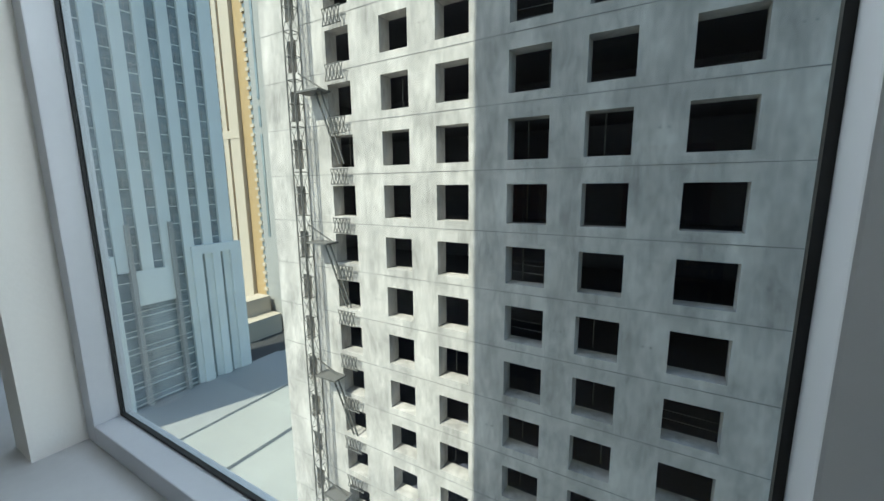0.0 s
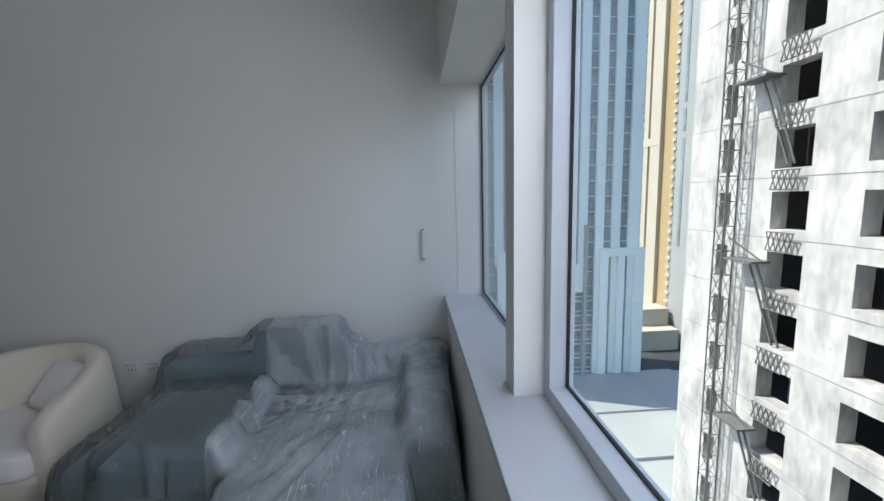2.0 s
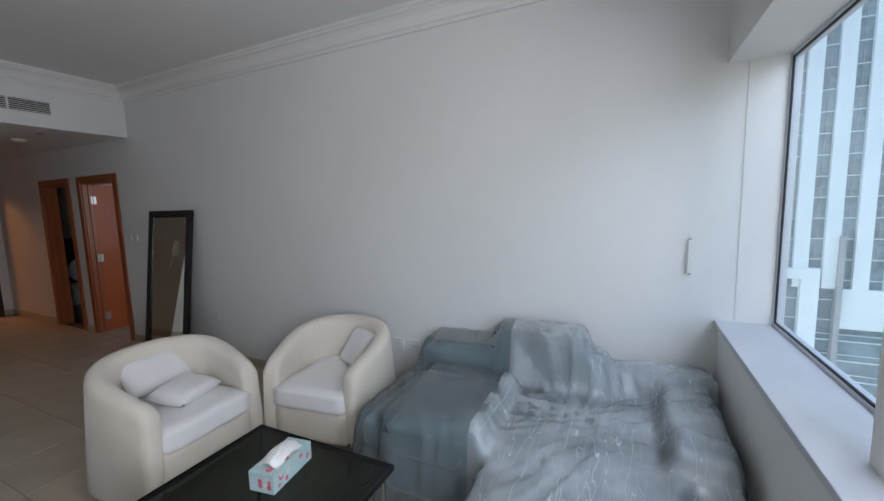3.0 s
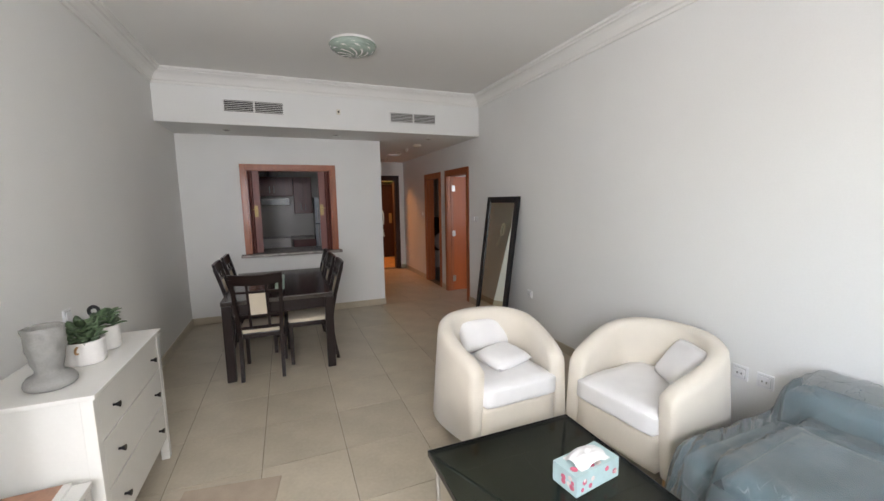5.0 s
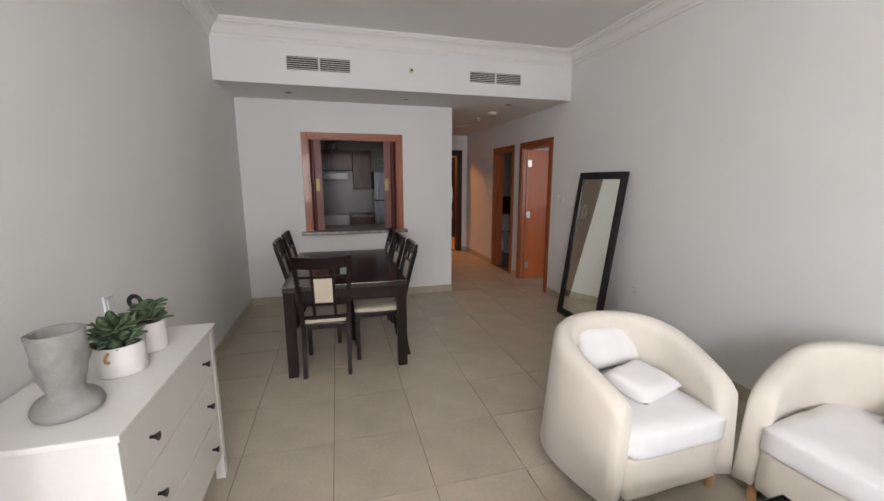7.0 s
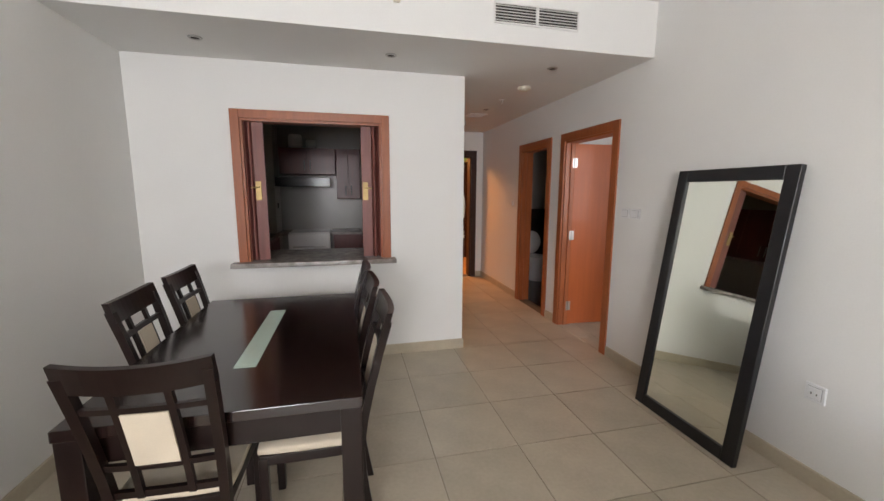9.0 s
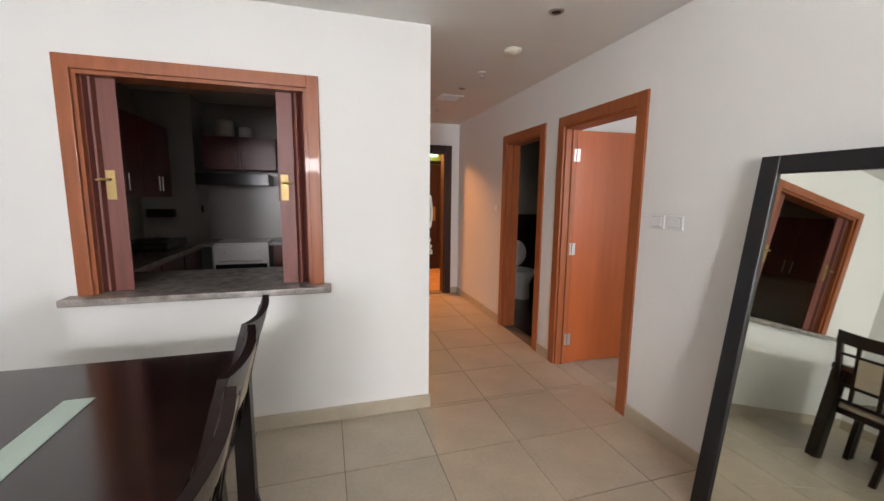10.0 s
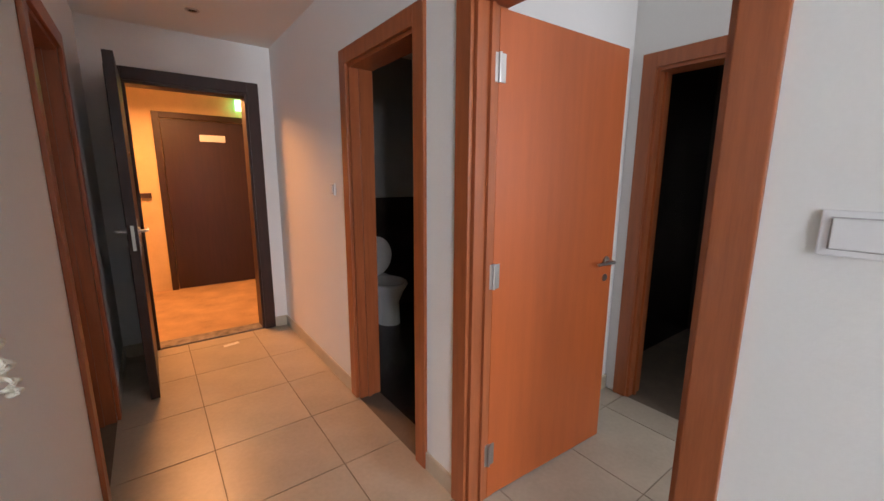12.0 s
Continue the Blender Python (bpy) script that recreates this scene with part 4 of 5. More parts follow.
def downlight(x, y, z=SOFFIT):
    t = thing("downlight", (x, y, z), "small round recessed downlight, unlit", "lamp", "downlights")
    bm = bmesh.new()
    lathe(bm, [(0.030, -0.001), (0.044, -0.001), (0.042, -0.006), (0.030, -0.009), (0.028, -0.003)], 24)
    part("ring", bm, STEEL, t, smooth=True)
    bm = bmesh.new()
    cyl(bm, (0, 0, -0.0012), (0, 0, -0.004), 0.027, n=20)
    part("lamp_face", bm, GRILLE, t)


for p in ((0.616, 0.39), (1.93, 0.39), (3.22, 0.42), (0.60, -1.26), (0.60, -2.55)):
    downlight(*p)


def smoke(x, y):
    t = thing("smoke_detector", (x, y, SOFFIT), "round white smoke detector on the hall ceiling", "detector")
    bm = bmesh.new()
    lathe(bm, [(0.0, -0.038), (0.03, -0.038), (0.05, -0.028), (0.062, -0.020), (0.062, -0.002), (0.0, -0.001)][::-1], 28)
    part("body", bm, AGED, t, smooth=True)


smoke(0.59, -0.20)
for x, y in ((0.60, -0.75), (0.60, -2.15)):
    t = thing("sprinkler", (x, y, SOFFIT), "small fire sprinkler under the hall ceiling", "sprinkler")
    bm = bmesh.new()
    cyl(bm, (0, 0, -0.001), (0, 0, -0.008), 0.032, n=20)
    part("escutcheon", bm, PLASTIC, t)
    bm = bmesh.new()
    cyl(bm, (0, 0, -0.008), (0, 0, -0.040), 0.009, 0.005, n=10)
    cyl(bm, (0, 0, -0.040), (0, 0, -0.044), 0.022, n=16)
    part("head", bm, STEEL, t)
t = thing("ceiling_grille", (0.605, -1.64, SOFFIT), "square white exhaust grille in the hall ceiling", "vent")
part("frame", bevelled(boxes((-0.12, 0.12, -0.12, -0.09, -0.01, -0.001), (-0.12, 0.12, 0.09, 0.12, -0.01, -0.001), (-0.12, -0.09, -0.09, 0.09, -0.01, -0.001), (0.09, 0.12, -0.09, 0.09, -0.01, -0.001)), 0.002), PLASTIC, t)
for k in range(5):
    part("slat", boxes((-0.09, 0.09, -0.08 + k * 0.036, -0.068 + k * 0.036, -0.009, -0.003)), PLASTIC, t)
part("backing", boxes((-0.09, 0.09, -0.09, 0.09, -0.0025, -0.001)), GRILLE, t)


def intercom():
    t = thing("intercom_phone", (HALL_E, -0.205, 1.345), "cream wall intercom handset with a coiled cord", "intercom phone", rz=180)
    part("base", bevelled(boxes((0.0005, 0.035, -0.045, 0.045, -0.10, 0.11)), 0.008), AGED, t)
    bm = bmesh.new()
    n = 20
    rows = []
    for i in range(n + 1):
        u = 2 * i / n - 1
        end = max(0.0, abs(u) - 0.62) / 0.38
        out = 0.074 - 0.014 * u * u
        deep = 0.018 + 0.030 * min(1.0, end * 1.8)
        wide = 0.020 + 0.008 * min(1.0, end * 1.5)
        shrink = 1 - 0.35 * max(0.0, abs(u) - 0.93) / 0.07
        rows.append([bm.verts.new((out - deep / 2 + dx * deep / 2 * shrink, dy * wide * shrink, 0.118 * u)) for dx, dy in ((-1, -0.8), (0, -1), (1, -0.6), (1, 0.6), (0, 1), (-1, 0.8))])
    for p, q in zip(rows, rows[1:]):
        for k in range(6):
            bm.faces.new((p[k], p[(k + 1) % 6], q[(k + 1) % 6], q[k]))
    bm.faces.new(rows[0])
    bm.faces.new(rows[-1])
    part("handset", bm, AGED, t, "curved cream handset", smooth=True)
    pts = []
    for k in range(97):
        u = k / 96
        pts.append(Vector((0.035 + 0.03 * math.sin(u * math.pi) + 0.008 * math.cos(k * 0.7), 0.02 * math.sin(u * 2 * math.pi) + 0.008 * math.sin(k * 0.7), -0.10 - 0.20 * math.sin(u * math.pi))))
    bm = tube(pts, 0.004, 6)
    part("cord", bm, AGED, t, "curly cream cord")


intercom()
t = thing("paper_slip", (0.528, -2.862, 0.0005), "small white paper slip lying on the hall tiles", "paper", rz=12)
part("sheet", boxes((-0.06, 0.06, -0.022, 0.022, 0.0, 0.0012)), WHITECLOTH, t)


# ---- furniture ----
def soft_box(x0, x1, y0, y1, z0, z1, r=0.03, puff=0.0, seed=0, cut=6):
    """A cushion: a box with full faces, rounded rims and a slight unevenness."""
    bm = bmesh.new()
    box(bm, x0, x1, y0, y1, z0, z1)
    bmesh.ops.subdivide_edges(bm, edges=bm.edges[:], cuts=cut, use_grid_fill=True)
    c, h = Vector(((x0 + x1) / 2, (y0 + y1) / 2, (z0 + z1) / 2)), Vector(((x1 - x0) / 2, (y1 - y0) / 2, (z1 - z0) / 2))
    r = min(r, *h)
    for v in bm.verts:
        d = v.co - c
        inner = Vector([max(-h[i] + r, min(h[i] - r, d[i])) for i in range(3)])
        off = d - inner
        p = inner + (off.normalized() * r if off.length > 1e-6 else off)
        u = Vector([d[i] / h[i] for i in range(3)])
        p.z += puff * (1 - u.x ** 2) * (1 - u.y ** 2) * (1 if u.z > 0 else -0.3)
        p += noise.noise_vector(v.co * 9 + Vector((seed, 0, 0))) * 0.006
        v.co = c + p
    return bm


def armchair(at, rz, label, size=1.05):
    """A tub armchair; it faces +x. Its shell falls from the high back to the arms."""
    t = thing("armchair", at, label, "armchair", "tub armchairs", rz)
    # centre line of the U, from the front of one arm round the back to the other
    pts = []
    w, d = 0.352, 0.32
    arm = []
    for i in range(10):
        u = i / 9
        arm.append((d - u * 0.32, w - 0.062 * (1 - u) ** 1.7))
    pts += [(x, -y) for x, y in arm]
    for i in range(1, 20):
        a = math.pi * i / 20
        pts.append((-0.31 * math.sin(a), -w * math.cos(a)))
    pts += arm[::-1]
    bm = bmesh.new()
    rows = []
    m = len(pts)
    for i, (x, y) in enumerate(pts):
        a, b = pts[max(0, i - 1)], pts[min(m - 1, i + 1)]
        tan = Vector((b[0] - a[0], b[1] - a[1])).normalized()
        nor = Vector((tan.y, -tan.x))  # outwards
        u = (0.32 - x) / 0.65
        u = min(1.0, max(0.0, u))
        top = 0.60 + 0.17 * math.sin(u * math.pi / 2) ** 1.1 - 0.03 * max(0.0, (x - 0.26) / 0.06) ** 2
        th = 0.048
        flare = 0.030 + 0.026 * u
        prof = [(-th, 0.10), (-th, top - 0.07), (-th * 0.95, top - 0.03), (-th * 0.6, top - 0.006), (0, top), (th * 0.6, top - 0.006), (th * 0.95, top - 0.03), (th, top - 0.08), (th * 0.9, 0.38), (th * 0.65, 0.12), (th * 0.5, 0.10)]
        rows.append([bm.verts.new((x + nor.x * (o + flare * (z / 0.7)), y + nor.y * (o + flare * (z / 0.7)), z)) for o, z in prof])
    for a, b in zip(rows, rows[1:]):
        for k in range(len(rows[0])):
            bm.faces.new((a[k], a[(k + 1) % len(a)], b[(k + 1) % len(a)], b[k]))
    for r, s in ((rows[0], 1), (rows[-1], 1)):
        c = sum((v.co for v in r), Vector()) / len(r)
        ring = [bm.verts.new(c + (v.co - c) * 0.72 + Vector((0.014, 0, 0))) for v in r]
        for k in range(len(r)):
            bm.faces.new((r[k], r[(k + 1) % len(r)], ring[(k + 1) % len(r)], ring[k]))
        bm.faces.new(ring)
    part("shell", bm, CREAM, t, smooth=True)
    part("front_rail", soft_box(-0.10, 0.328, -0.245, 0.245, 0.10, 0.315, 0.012), CREAM, t, smooth=True)
    part("seat_cushion", soft_box(-0.24, 0.352, -0.243, 0.243, 0.315, 0.445, 0.022, 0.012, 3), WHITECLOTH, t, "white removable seat cushion", smooth=True)
    bm = bmesh.new()
    for x, y in ((0.275, -0.275), (0.275, 0.275), (-0.20, -0.20), (-0.20, 0.20)):
        b2 = bmesh.new()
        cyl(b2, (x, y, 0), (x, y, 0.12), 0.018, 0.026, n=14)
        part("leg", b2, LEGWOOD, t, "tapered light wooden leg")
    bm.free()
    for o in t.children:
        o.data.transform(Matrix.Diagonal((size, size, 1.0, 1.0)))
    return t


armchair((1.30, 3.53, 0), 92, "cream fabric tub armchair with two white pillows", 1.11)
armchair((0.52, 4.215, 0), 7, "cream fabric tub armchair with one white pillow, beside the sofa", 1.11)


def pillow(at, size, tilt, rz, label, roll=0.0, mat=WHITECLOTH, thick=0.05):
    """A scatter pillow; its flat side faces up before it is tilted."""
    ob = new("pillow")
    h = size[0] / 2, size[1] / 2
    n = 12
    bm = bmesh.new()
    grids = []
    for s in (1, -1):
        g = []
        for i in range(n + 1):
            row = []
            for j in range(n + 1):
                u, v = 2 * i / n - 1, 2 * j / n - 1
                f = (1 - u ** 4) * (1 - v ** 4)
                pinch = 1 - 0.06 * (u * u + v * v - u * u * v * v)
                z = s * thick * f ** 0.6 + 0.006 * noise.noise(Vector((u * 3, v * 3, at[0] * 7 + s)))
                if abs(u) == 1 or abs(v) == 1:
                    z = 0
                row.append(bm.verts.new((h[0] * u * pinch, h[1] * v * pinch, z)))
            g.append(row)
        grids.append(g)
        for i in range(n):
            for j in range(n):
                bm.faces.new((g[i][j], g[i + 1][j], g[i + 1][j + 1], g[i][j + 1]))
    bmesh.ops.remove_doubles(bm, verts=bm.verts[:], dist=1e-5)
    bmesh.ops.recalc_face_normals(bm, faces=bm.faces[:])
    for f in bm.faces:
        f.smooth = True
    me = bpy.data.meshes.new("pillow")
    bm.to_mesh(me)
    bm.free()
    me.materials.append(mat)
    bpy.data.objects.remove(ob)
    ob = new("pillow", me)
    ob.matrix_world = pose(*at, 0, 0, rz) @ pose(0, 0, 0, roll, tilt, 0)
    return tagged(ob, label, "pillow")


pillow((1.25, 3.60, 0.500), (0.28, 0.36), 8, 108, "white cotton pillow lying on the cream armchair")
pillow((1.255, 3.33, 0.58), (0.25, 0.45), 64, 96, "white cotton pillow leaning on the armchair back")
pillow((0.40, 4.31, 0.575), (0.30, 0.32), 52, -24, "white cotton pillow leaning in the cream armchair")


def coffee_table():
    t = thing("coffee_table", (1.68, 4.75, 0), "square coffee table with a black glass top and crossed chrome legs", "coffee table")
    h = 0.39
    part("top", bevelled(boxes((-h, h, -h - 0.03, h + 0.03, 0.438, 0.450)), 0.002), BLACKGLASS, t, "black glass tabletop")
    g = h + 0.005
    hy = h + 0.035
    part("rim", bevelled(boxes((-g, g, -hy, -hy + 0.005, 0.425, 0.452), (-g, g, hy - 0.005, hy, 0.425, 0.452), (-g, -g + 0.005, -hy + 0.005, hy - 0.005, 0.425, 0.452), (g - 0.005, g, -hy + 0.005, hy - 0.005, 0.425, 0.452)), 0.001), BLACKPL, t)
    for x, y in ((1, 1), (1, -1), (-1, 1), (-1, -1)):
        bm = bmesh.new()
        cyl(bm, (x * (h - 0.03), y * h, 0.0), (x * (h - 0.03), y * h, 0.43), 0.011, n=12)
        part("leg", bm, CHROME, t, "polished chrome leg")
    for x, y, q in ((1, 1, 0.0), (1, -1, 0.024), (-1, 1, -0.024), (-1, -1, 0.048)):
        bm = bmesh.new()
        cyl(bm, (x * (h - 0.03), y * h, 0.42), (-x * 0.02, -y * 0.02, 0.20 + q), 0.009, n=10)
        part("brace", bm, CHROME, t, "slanting chrome brace")
    bm = bmesh.new()
    cyl(bm, (0, 0, 0.16), (0, 0, 0.27), 0.022, n=16)
    part("brace_hub", bm, CHROME, t)
    return t


coffee_table()
CARD = material("floral_card", (0.46, 0.62, 0.62), 0.6, vary=0.06, scale=20)
FLOWER = material("pink_print", (0.72, 0.16, 0.24), 0.6, vary=0.2, scale=40)
FLOWER_PALE = material("pale_print", (0.80, 0.70, 0.66), 0.6, vary=0.1, scale=40)


def tissue_box():
    t = thing("tissue_box", (1.53, 4.748, 0.4525), "floral cardboard tissue box on the black coffee table", "tissue box", rz=8)
    part("carton", bevelled(boxes((-0.125, 0.125, -0.062, 0.062, 0, 0.085)), 0.002), CARD, t)
    r = random.Random(4)
    for k in range(34):
        bm = bmesh.new()
        face = r.choice("tfbsr")
        rad = r.uniform(0.008, 0.017)
        a, b, c = r.uniform(-0.105, 0.105), r.uniform(-0.045, 0.045), r.uniform(0.02, 0.065)
        m = FLOWER if r.random() < 0.55 else FLOWER_PALE
        if face == "t":
            cyl(bm, (a, b, 0.085), (a, b, 0.0856), rad, n=7)
        elif face in "fb":
            s = 1 if face == "f" else -1
            cyl(bm, (a, s * 0.062, c), (a, s * 0.0626, c), rad, n=7)
        else:
            s = 1 if face == "s" else -1
            cyl(bm, (s * 0.125, b, c), (s * 0.1256, b, c), rad, n=7)
        part("flower_print", bm, m, t)
    bm = bmesh.new()
    n = 14
    g = []
    for i in range(n + 1):
        row = []
        for j in range(n + 1):
            u, v = 2 * i / n - 1, 2 * j / n - 1
            f = max(0, 1 - (u * u + v * v) * 0.8)
            row.append(bm.verts.new((0.085 * u, 0.05 * v, 0.088 + 0.032 * f ** 0.5 + 0.012 * noise.noise(Vector((u * 3, v * 3, 2))) * f)))
        g.append(row)
    for i in range(n):
        for j in range(n):
            bm.faces.new((g[i][j], g[i + 1][j], g[i + 1][j + 1], g[i][j + 1]))
    part("tissue", bm, WHITECLOTH, t, "crumpled white paper tissue", smooth=True)


tissue_box()


def dining_table():
    t = thing("dining_table", (2.72, 1.34, 0), "dark stained wooden dining table with a frosted glass strip", "dining table")
    hx, hy = 0.48, 0.765
    part("top", bevelled(boxes((-hx, hx, -hy, hy, 0.705, 0.745)), 0.003), TABLETOP, t)
    part("glass_strip", boxes((-0.045, 0.045, -0.42, 0.41, 0.7452, 0.748)), FROST, t, "pale green frosted glass strip")
    part("apron", boxes((-hx + 0.03, hx - 0.03, -hy + 0.03, -hy + 0.05, 0.60, 0.705), (-hx + 0.03, hx - 0.03, hy - 0.05, hy - 0.03, 0.60, 0.705), (-hx + 0.03, -hx + 0.05, -hy + 0.05, hy - 0.05, 0.60, 0.705), (hx - 0.05, hx - 0.03, -hy + 0.05, hy - 0.05, 0.60, 0.705)), DARKWOOD, t)
    for sx in (-1, 1):
        for sy in (-1, 1):
            x, y = sx * (hx - 0.042), sy * (hy - 0.042)
            part("leg", bevelled(boxes((x - 0.038, x + 0.038, y - 0.038, y + 0.038, 0, 0.704)), 0.004), DARKWOOD, t)
    return t


dining_table()


def dining_chair():
    """It faces +x; the back stands at -x and leans."""
    t = thing("dining_chair", (0, 0, 0), "dark wooden dining chair with a beige padded seat and back panel", "dining chair", "dining chairs")
    w = 0.172

    def lean(z):
        return -0.20 - 0.13 * max(0, (z - 0.42) / 0.60) ** 1.3 - (0.05 * max(0, (0.40 - z) / 0.40) ** 1.5)

    for s in (-1, 1):
        bm = bmesh.new()
        zs = [0, 0.1, 0.2, 0.3, 0.42, 0.55, 0.7, 0.85, 0.99]
        rows = []
        for z in zs:
            x, hw, hd = lean(z), 0.016, 0.017
            rows.append([bm.verts.new((x + a * hd, s * (w + 0.026 * max(0, (z - 0.42) / 0.57)) + b * hw, z)) for a, b in ((-1, -1), (1, -1), (1, 1), (-1, 1))])
        for a, b in zip(rows, rows[1:]):
            for k in range(4):
                bm.faces.new((a[k], a[(k + 1) % 4], b[(k + 1) % 4], b[k]))
        bm.faces.new(rows[0])
        bm.faces.new(rows[-1])
        part("back_post", bm, DARKWOOD, t)
        part("front_leg", bevelled(boxes((0.17, 0.205, s * w - 0.017, s * w + 0.017, 0, 0.43)), 0.003), DARKWOOD, t)

    def rail(name, z0, z1, half, thick=0.011, bow=0.0, mat=DARKWOOD, lab="", y0=None, y1=None):
        bm = bmesh.new()
        n = 10
        a, b = (-half, half) if y0 is None else (y0, y1)
        rows = []
        for i in range(n + 1):
            y = a + (b - a) * i / n
            curve = -bow * (1 - (y / max(abs(a), abs(b))) ** 2)
            rows.append([bm.verts.new((lean(z) + curve + d * thick, y, z + (0.012 * (abs(y) / 0.2) ** 2 if z > 0.9 and bow else 0))) for d, z in ((-1, z0), (1, z0), (1, z1), (-1, z1))])
        for p, q in zip(rows, rows[1:]):
            for k in range(4):
                bm.faces.new((p[k], p[(k + 1) % 4], q[(k + 1) % 4], q[k]))
        bm.faces.new(rows[0])
        bm.faces.new(rows[-1])
        return part(name, bm, mat, t, lab)

    rail("top_rail", 0.925, 1.022, 0.214, 0.013, 0.022)
    rail("cross_rail", 0.848, 0.870, w + 0.02, 0.009, 0.014)
    rail("cross_rail", 0.610, 0.634, w + 0.008, 0.009, 0.010)
    rail("cross_rail", 0.488, 0.515, w, 0.010, 0.004)
    for s in (-1, 1):
        bm = bmesh.new()
        rows = []
        for z in (0.49, 0.57, 0.67, 0.77, 0.86, 0.93):
            x = lean(z) - 0.012
            rows.append([bm.verts.new((x + a * 0.009, s * 0.078 + b * 0.011, z)) for a, b in ((-1, -1), (1, -1), (1, 1), (-1, 1))])
        for a, b in zip(rows, rows[1:]):
            for k in range(4):
                bm.faces.new((a[k], a[(k + 1) % 4], b[(k + 1) % 4], b[k]))
        part("slat", bm, DARKWOOD, t)
    bm = bmesh.new()
    rows = []
    for z in (0.636, 0.70, 0.78, 0.846):
        x = lean(z) - 0.012
        rows.append([bm.verts.new((x + a * 0.014, b * 0.0665, z)) for a, b in ((-1, -1), (1, -1), (1, 1), (-1, 1))])
    for a, b in zip(rows, rows[1:]):
        for k in range(4):
            bm.faces.new((a[k], a[(k + 1) % 4], b[(k + 1) % 4], b[k]))
    bm.faces.new(rows[0])
    bm.faces.new(rows[-1])
    part("back_panel", bm, SEATCLOTH, t, "beige padded back panel")
    part("seat_frame", bevelled(boxes((-0.20, 0.20, -w - 0.012, w + 0.012, 0.395, 0.44)), 0.004), DARKWOOD, t)
    part("seat", soft_box(-0.19, 0.212, -w - 0.016, w + 0.016, 0.438, 0.482, 0.018, 0.012, 5), SEATCLOTH, t, "beige padded seat", smooth=True)
    for o in t.children:
        o.data.transform(Matrix.Diagonal((1.0, 1.0, 0.965, 1.0)))
    return t


chair = dining_chair()
chair.matrix_world = pose(2.45, 1.72, 0, 0, 0, 0)
for x, y, a in ((2.48, 1.25, 1), (2.50, 0.80, -1), (2.99, 1.31, 181), (2.98, 0.77, 179)):
    copy_thing(chair, pose(x, y, 0, 0, 0, a))
end_chair = copy_thing(chair, pose(2.885, 1.88, 0, 0, 0, -92))
tagged(end_chair, "dark wooden dining chair with beige padding at the table end")


def dresser():
    x0, x1, y0, y1, h = 3.397, 3.84, 3.085, 3.985, 0.84
    t = thing("chest_of_drawers", ((x0 + x1) / 2, (y0 + y1) / 2, 0), "white lacquered chest of three drawers with black knobs", "chest of drawers")
    hx, hy = (x1 - x0) / 2, (y1 - y0) / 2
    part("top", bevelled(boxes((-hx - 0.012, hx, -hy - 0.012, hy + 0.012, h - 0.022, h)), 0.004), WHITELAC, t)
    part("body", boxes((-hx + 0.016, hx - 0.01, -hy + 0.014, hy - 0.014, 0.13, h - 0.0225)), WHITELAC, t)
    for sx in (-1, 1):
        for sy in (-1, 1):
            part("leg", bevelled(boxes((sx * hx - (0.045 if sx > 0 else 0), sx * hx + (0.045 if sx < 0 else 0), sy * hy - (0.045 if sy > 0 else 0), sy * hy + (0.045 if sy < 0 else 0), 0, h - 0.0225)), 0.003), WHITELAC, t)
    hts = [(0.15, 0.375), (0.382, 0.60), (0.607, 0.805)]
    for z0, z1 in hts:
        d = part("drawer_front", bevelled(boxes((-hx + 0.002, -hx + 0.0155, -hy + 0.049, hy - 0.049, z0, z1)), 0.002), WHITELAC, t)
        for y in (-0.27, 0.27):
            bm = bmesh.new()
            c = Vector((-hx + 0.002, y, (z0 + z1) / 2))
            cyl(bm, c, c + Vector((-0.014, 0, 0)), 0.006, 0.006, n=12)
            cyl(bm, c + Vector((-0.012, 0, 0)), c + Vector((-0.027, 0, 0)), 0.007, 0.015, n=14)
            part("knob", bm, BLACKPL, d, "flared black drawer knob")
    return t


dresser()


def tv_bench():
    x0, x1, y0, y1, h = 3.42, 3.84, 4.04, 5.50, 0.50
    t = thing("tv_bench", ((x0 + x1) / 2, (y0 + y1) / 2, 0), "white lacquered low television bench with an open shelf", "tv bench")
    hx, hy = (x1 - x0) / 2, (y1 - y0) / 2
    part("top", bevelled(boxes((-hx - 0.01, hx, -hy, hy, h - 0.025, h)), 0.004), WHITELAC, t)
    part("shelf", boxes((-hx + 0.02, hx - 0.02, -hy + 0.047, hy - 0.047, 0.24, 0.26)), WHITELAC, t)
    part("back_panel", boxes((hx - 0.019, hx - 0.005, -hy + 0.047, hy - 0.047, 0.10, h - 0.026)), WHITELAC, t)
    for sy in (-1, 1):
        part("side_panel", bevelled(boxes((-hx, hx, sy * hy - (0.045 if sy > 0 else 0), sy * hy + (0.045 if sy < 0 else 0), 0, h - 0.026)), 0.003), WHITELAC, t)
    part("drawer_front", bevelled(boxes((-hx + 0.001, -hx + 0.016, -hy + 0.05, hy - 0.05, 0.08, 0.235)), 0.002), WHITELAC, t)
    tv = thing("television", (3.60, 4.93, h), "flat black television standing on the white bench", "television", rz=0)
    part("body", bevelled(boxes((-0.02, 0.03, -0.63, 0.63, 0.07, 0.80)), 0.006), BLACKPL, tv)
    part("screen", boxes((-0.023, -0.0205, -0.615, 0.615, 0.09, 0.785)), SCREEN, tv)
    part("stand", bevelled(boxes((-0.02, 0.02, -0.06, 0.06, 0.012, 0.09)), 0.004), BLACKPL, tv)
    part("foot", bevelled(boxes((-0.11, 0.11, -0.28, 0.28, 0.0, 0.012)), 0.004), BLACKPL, tv)


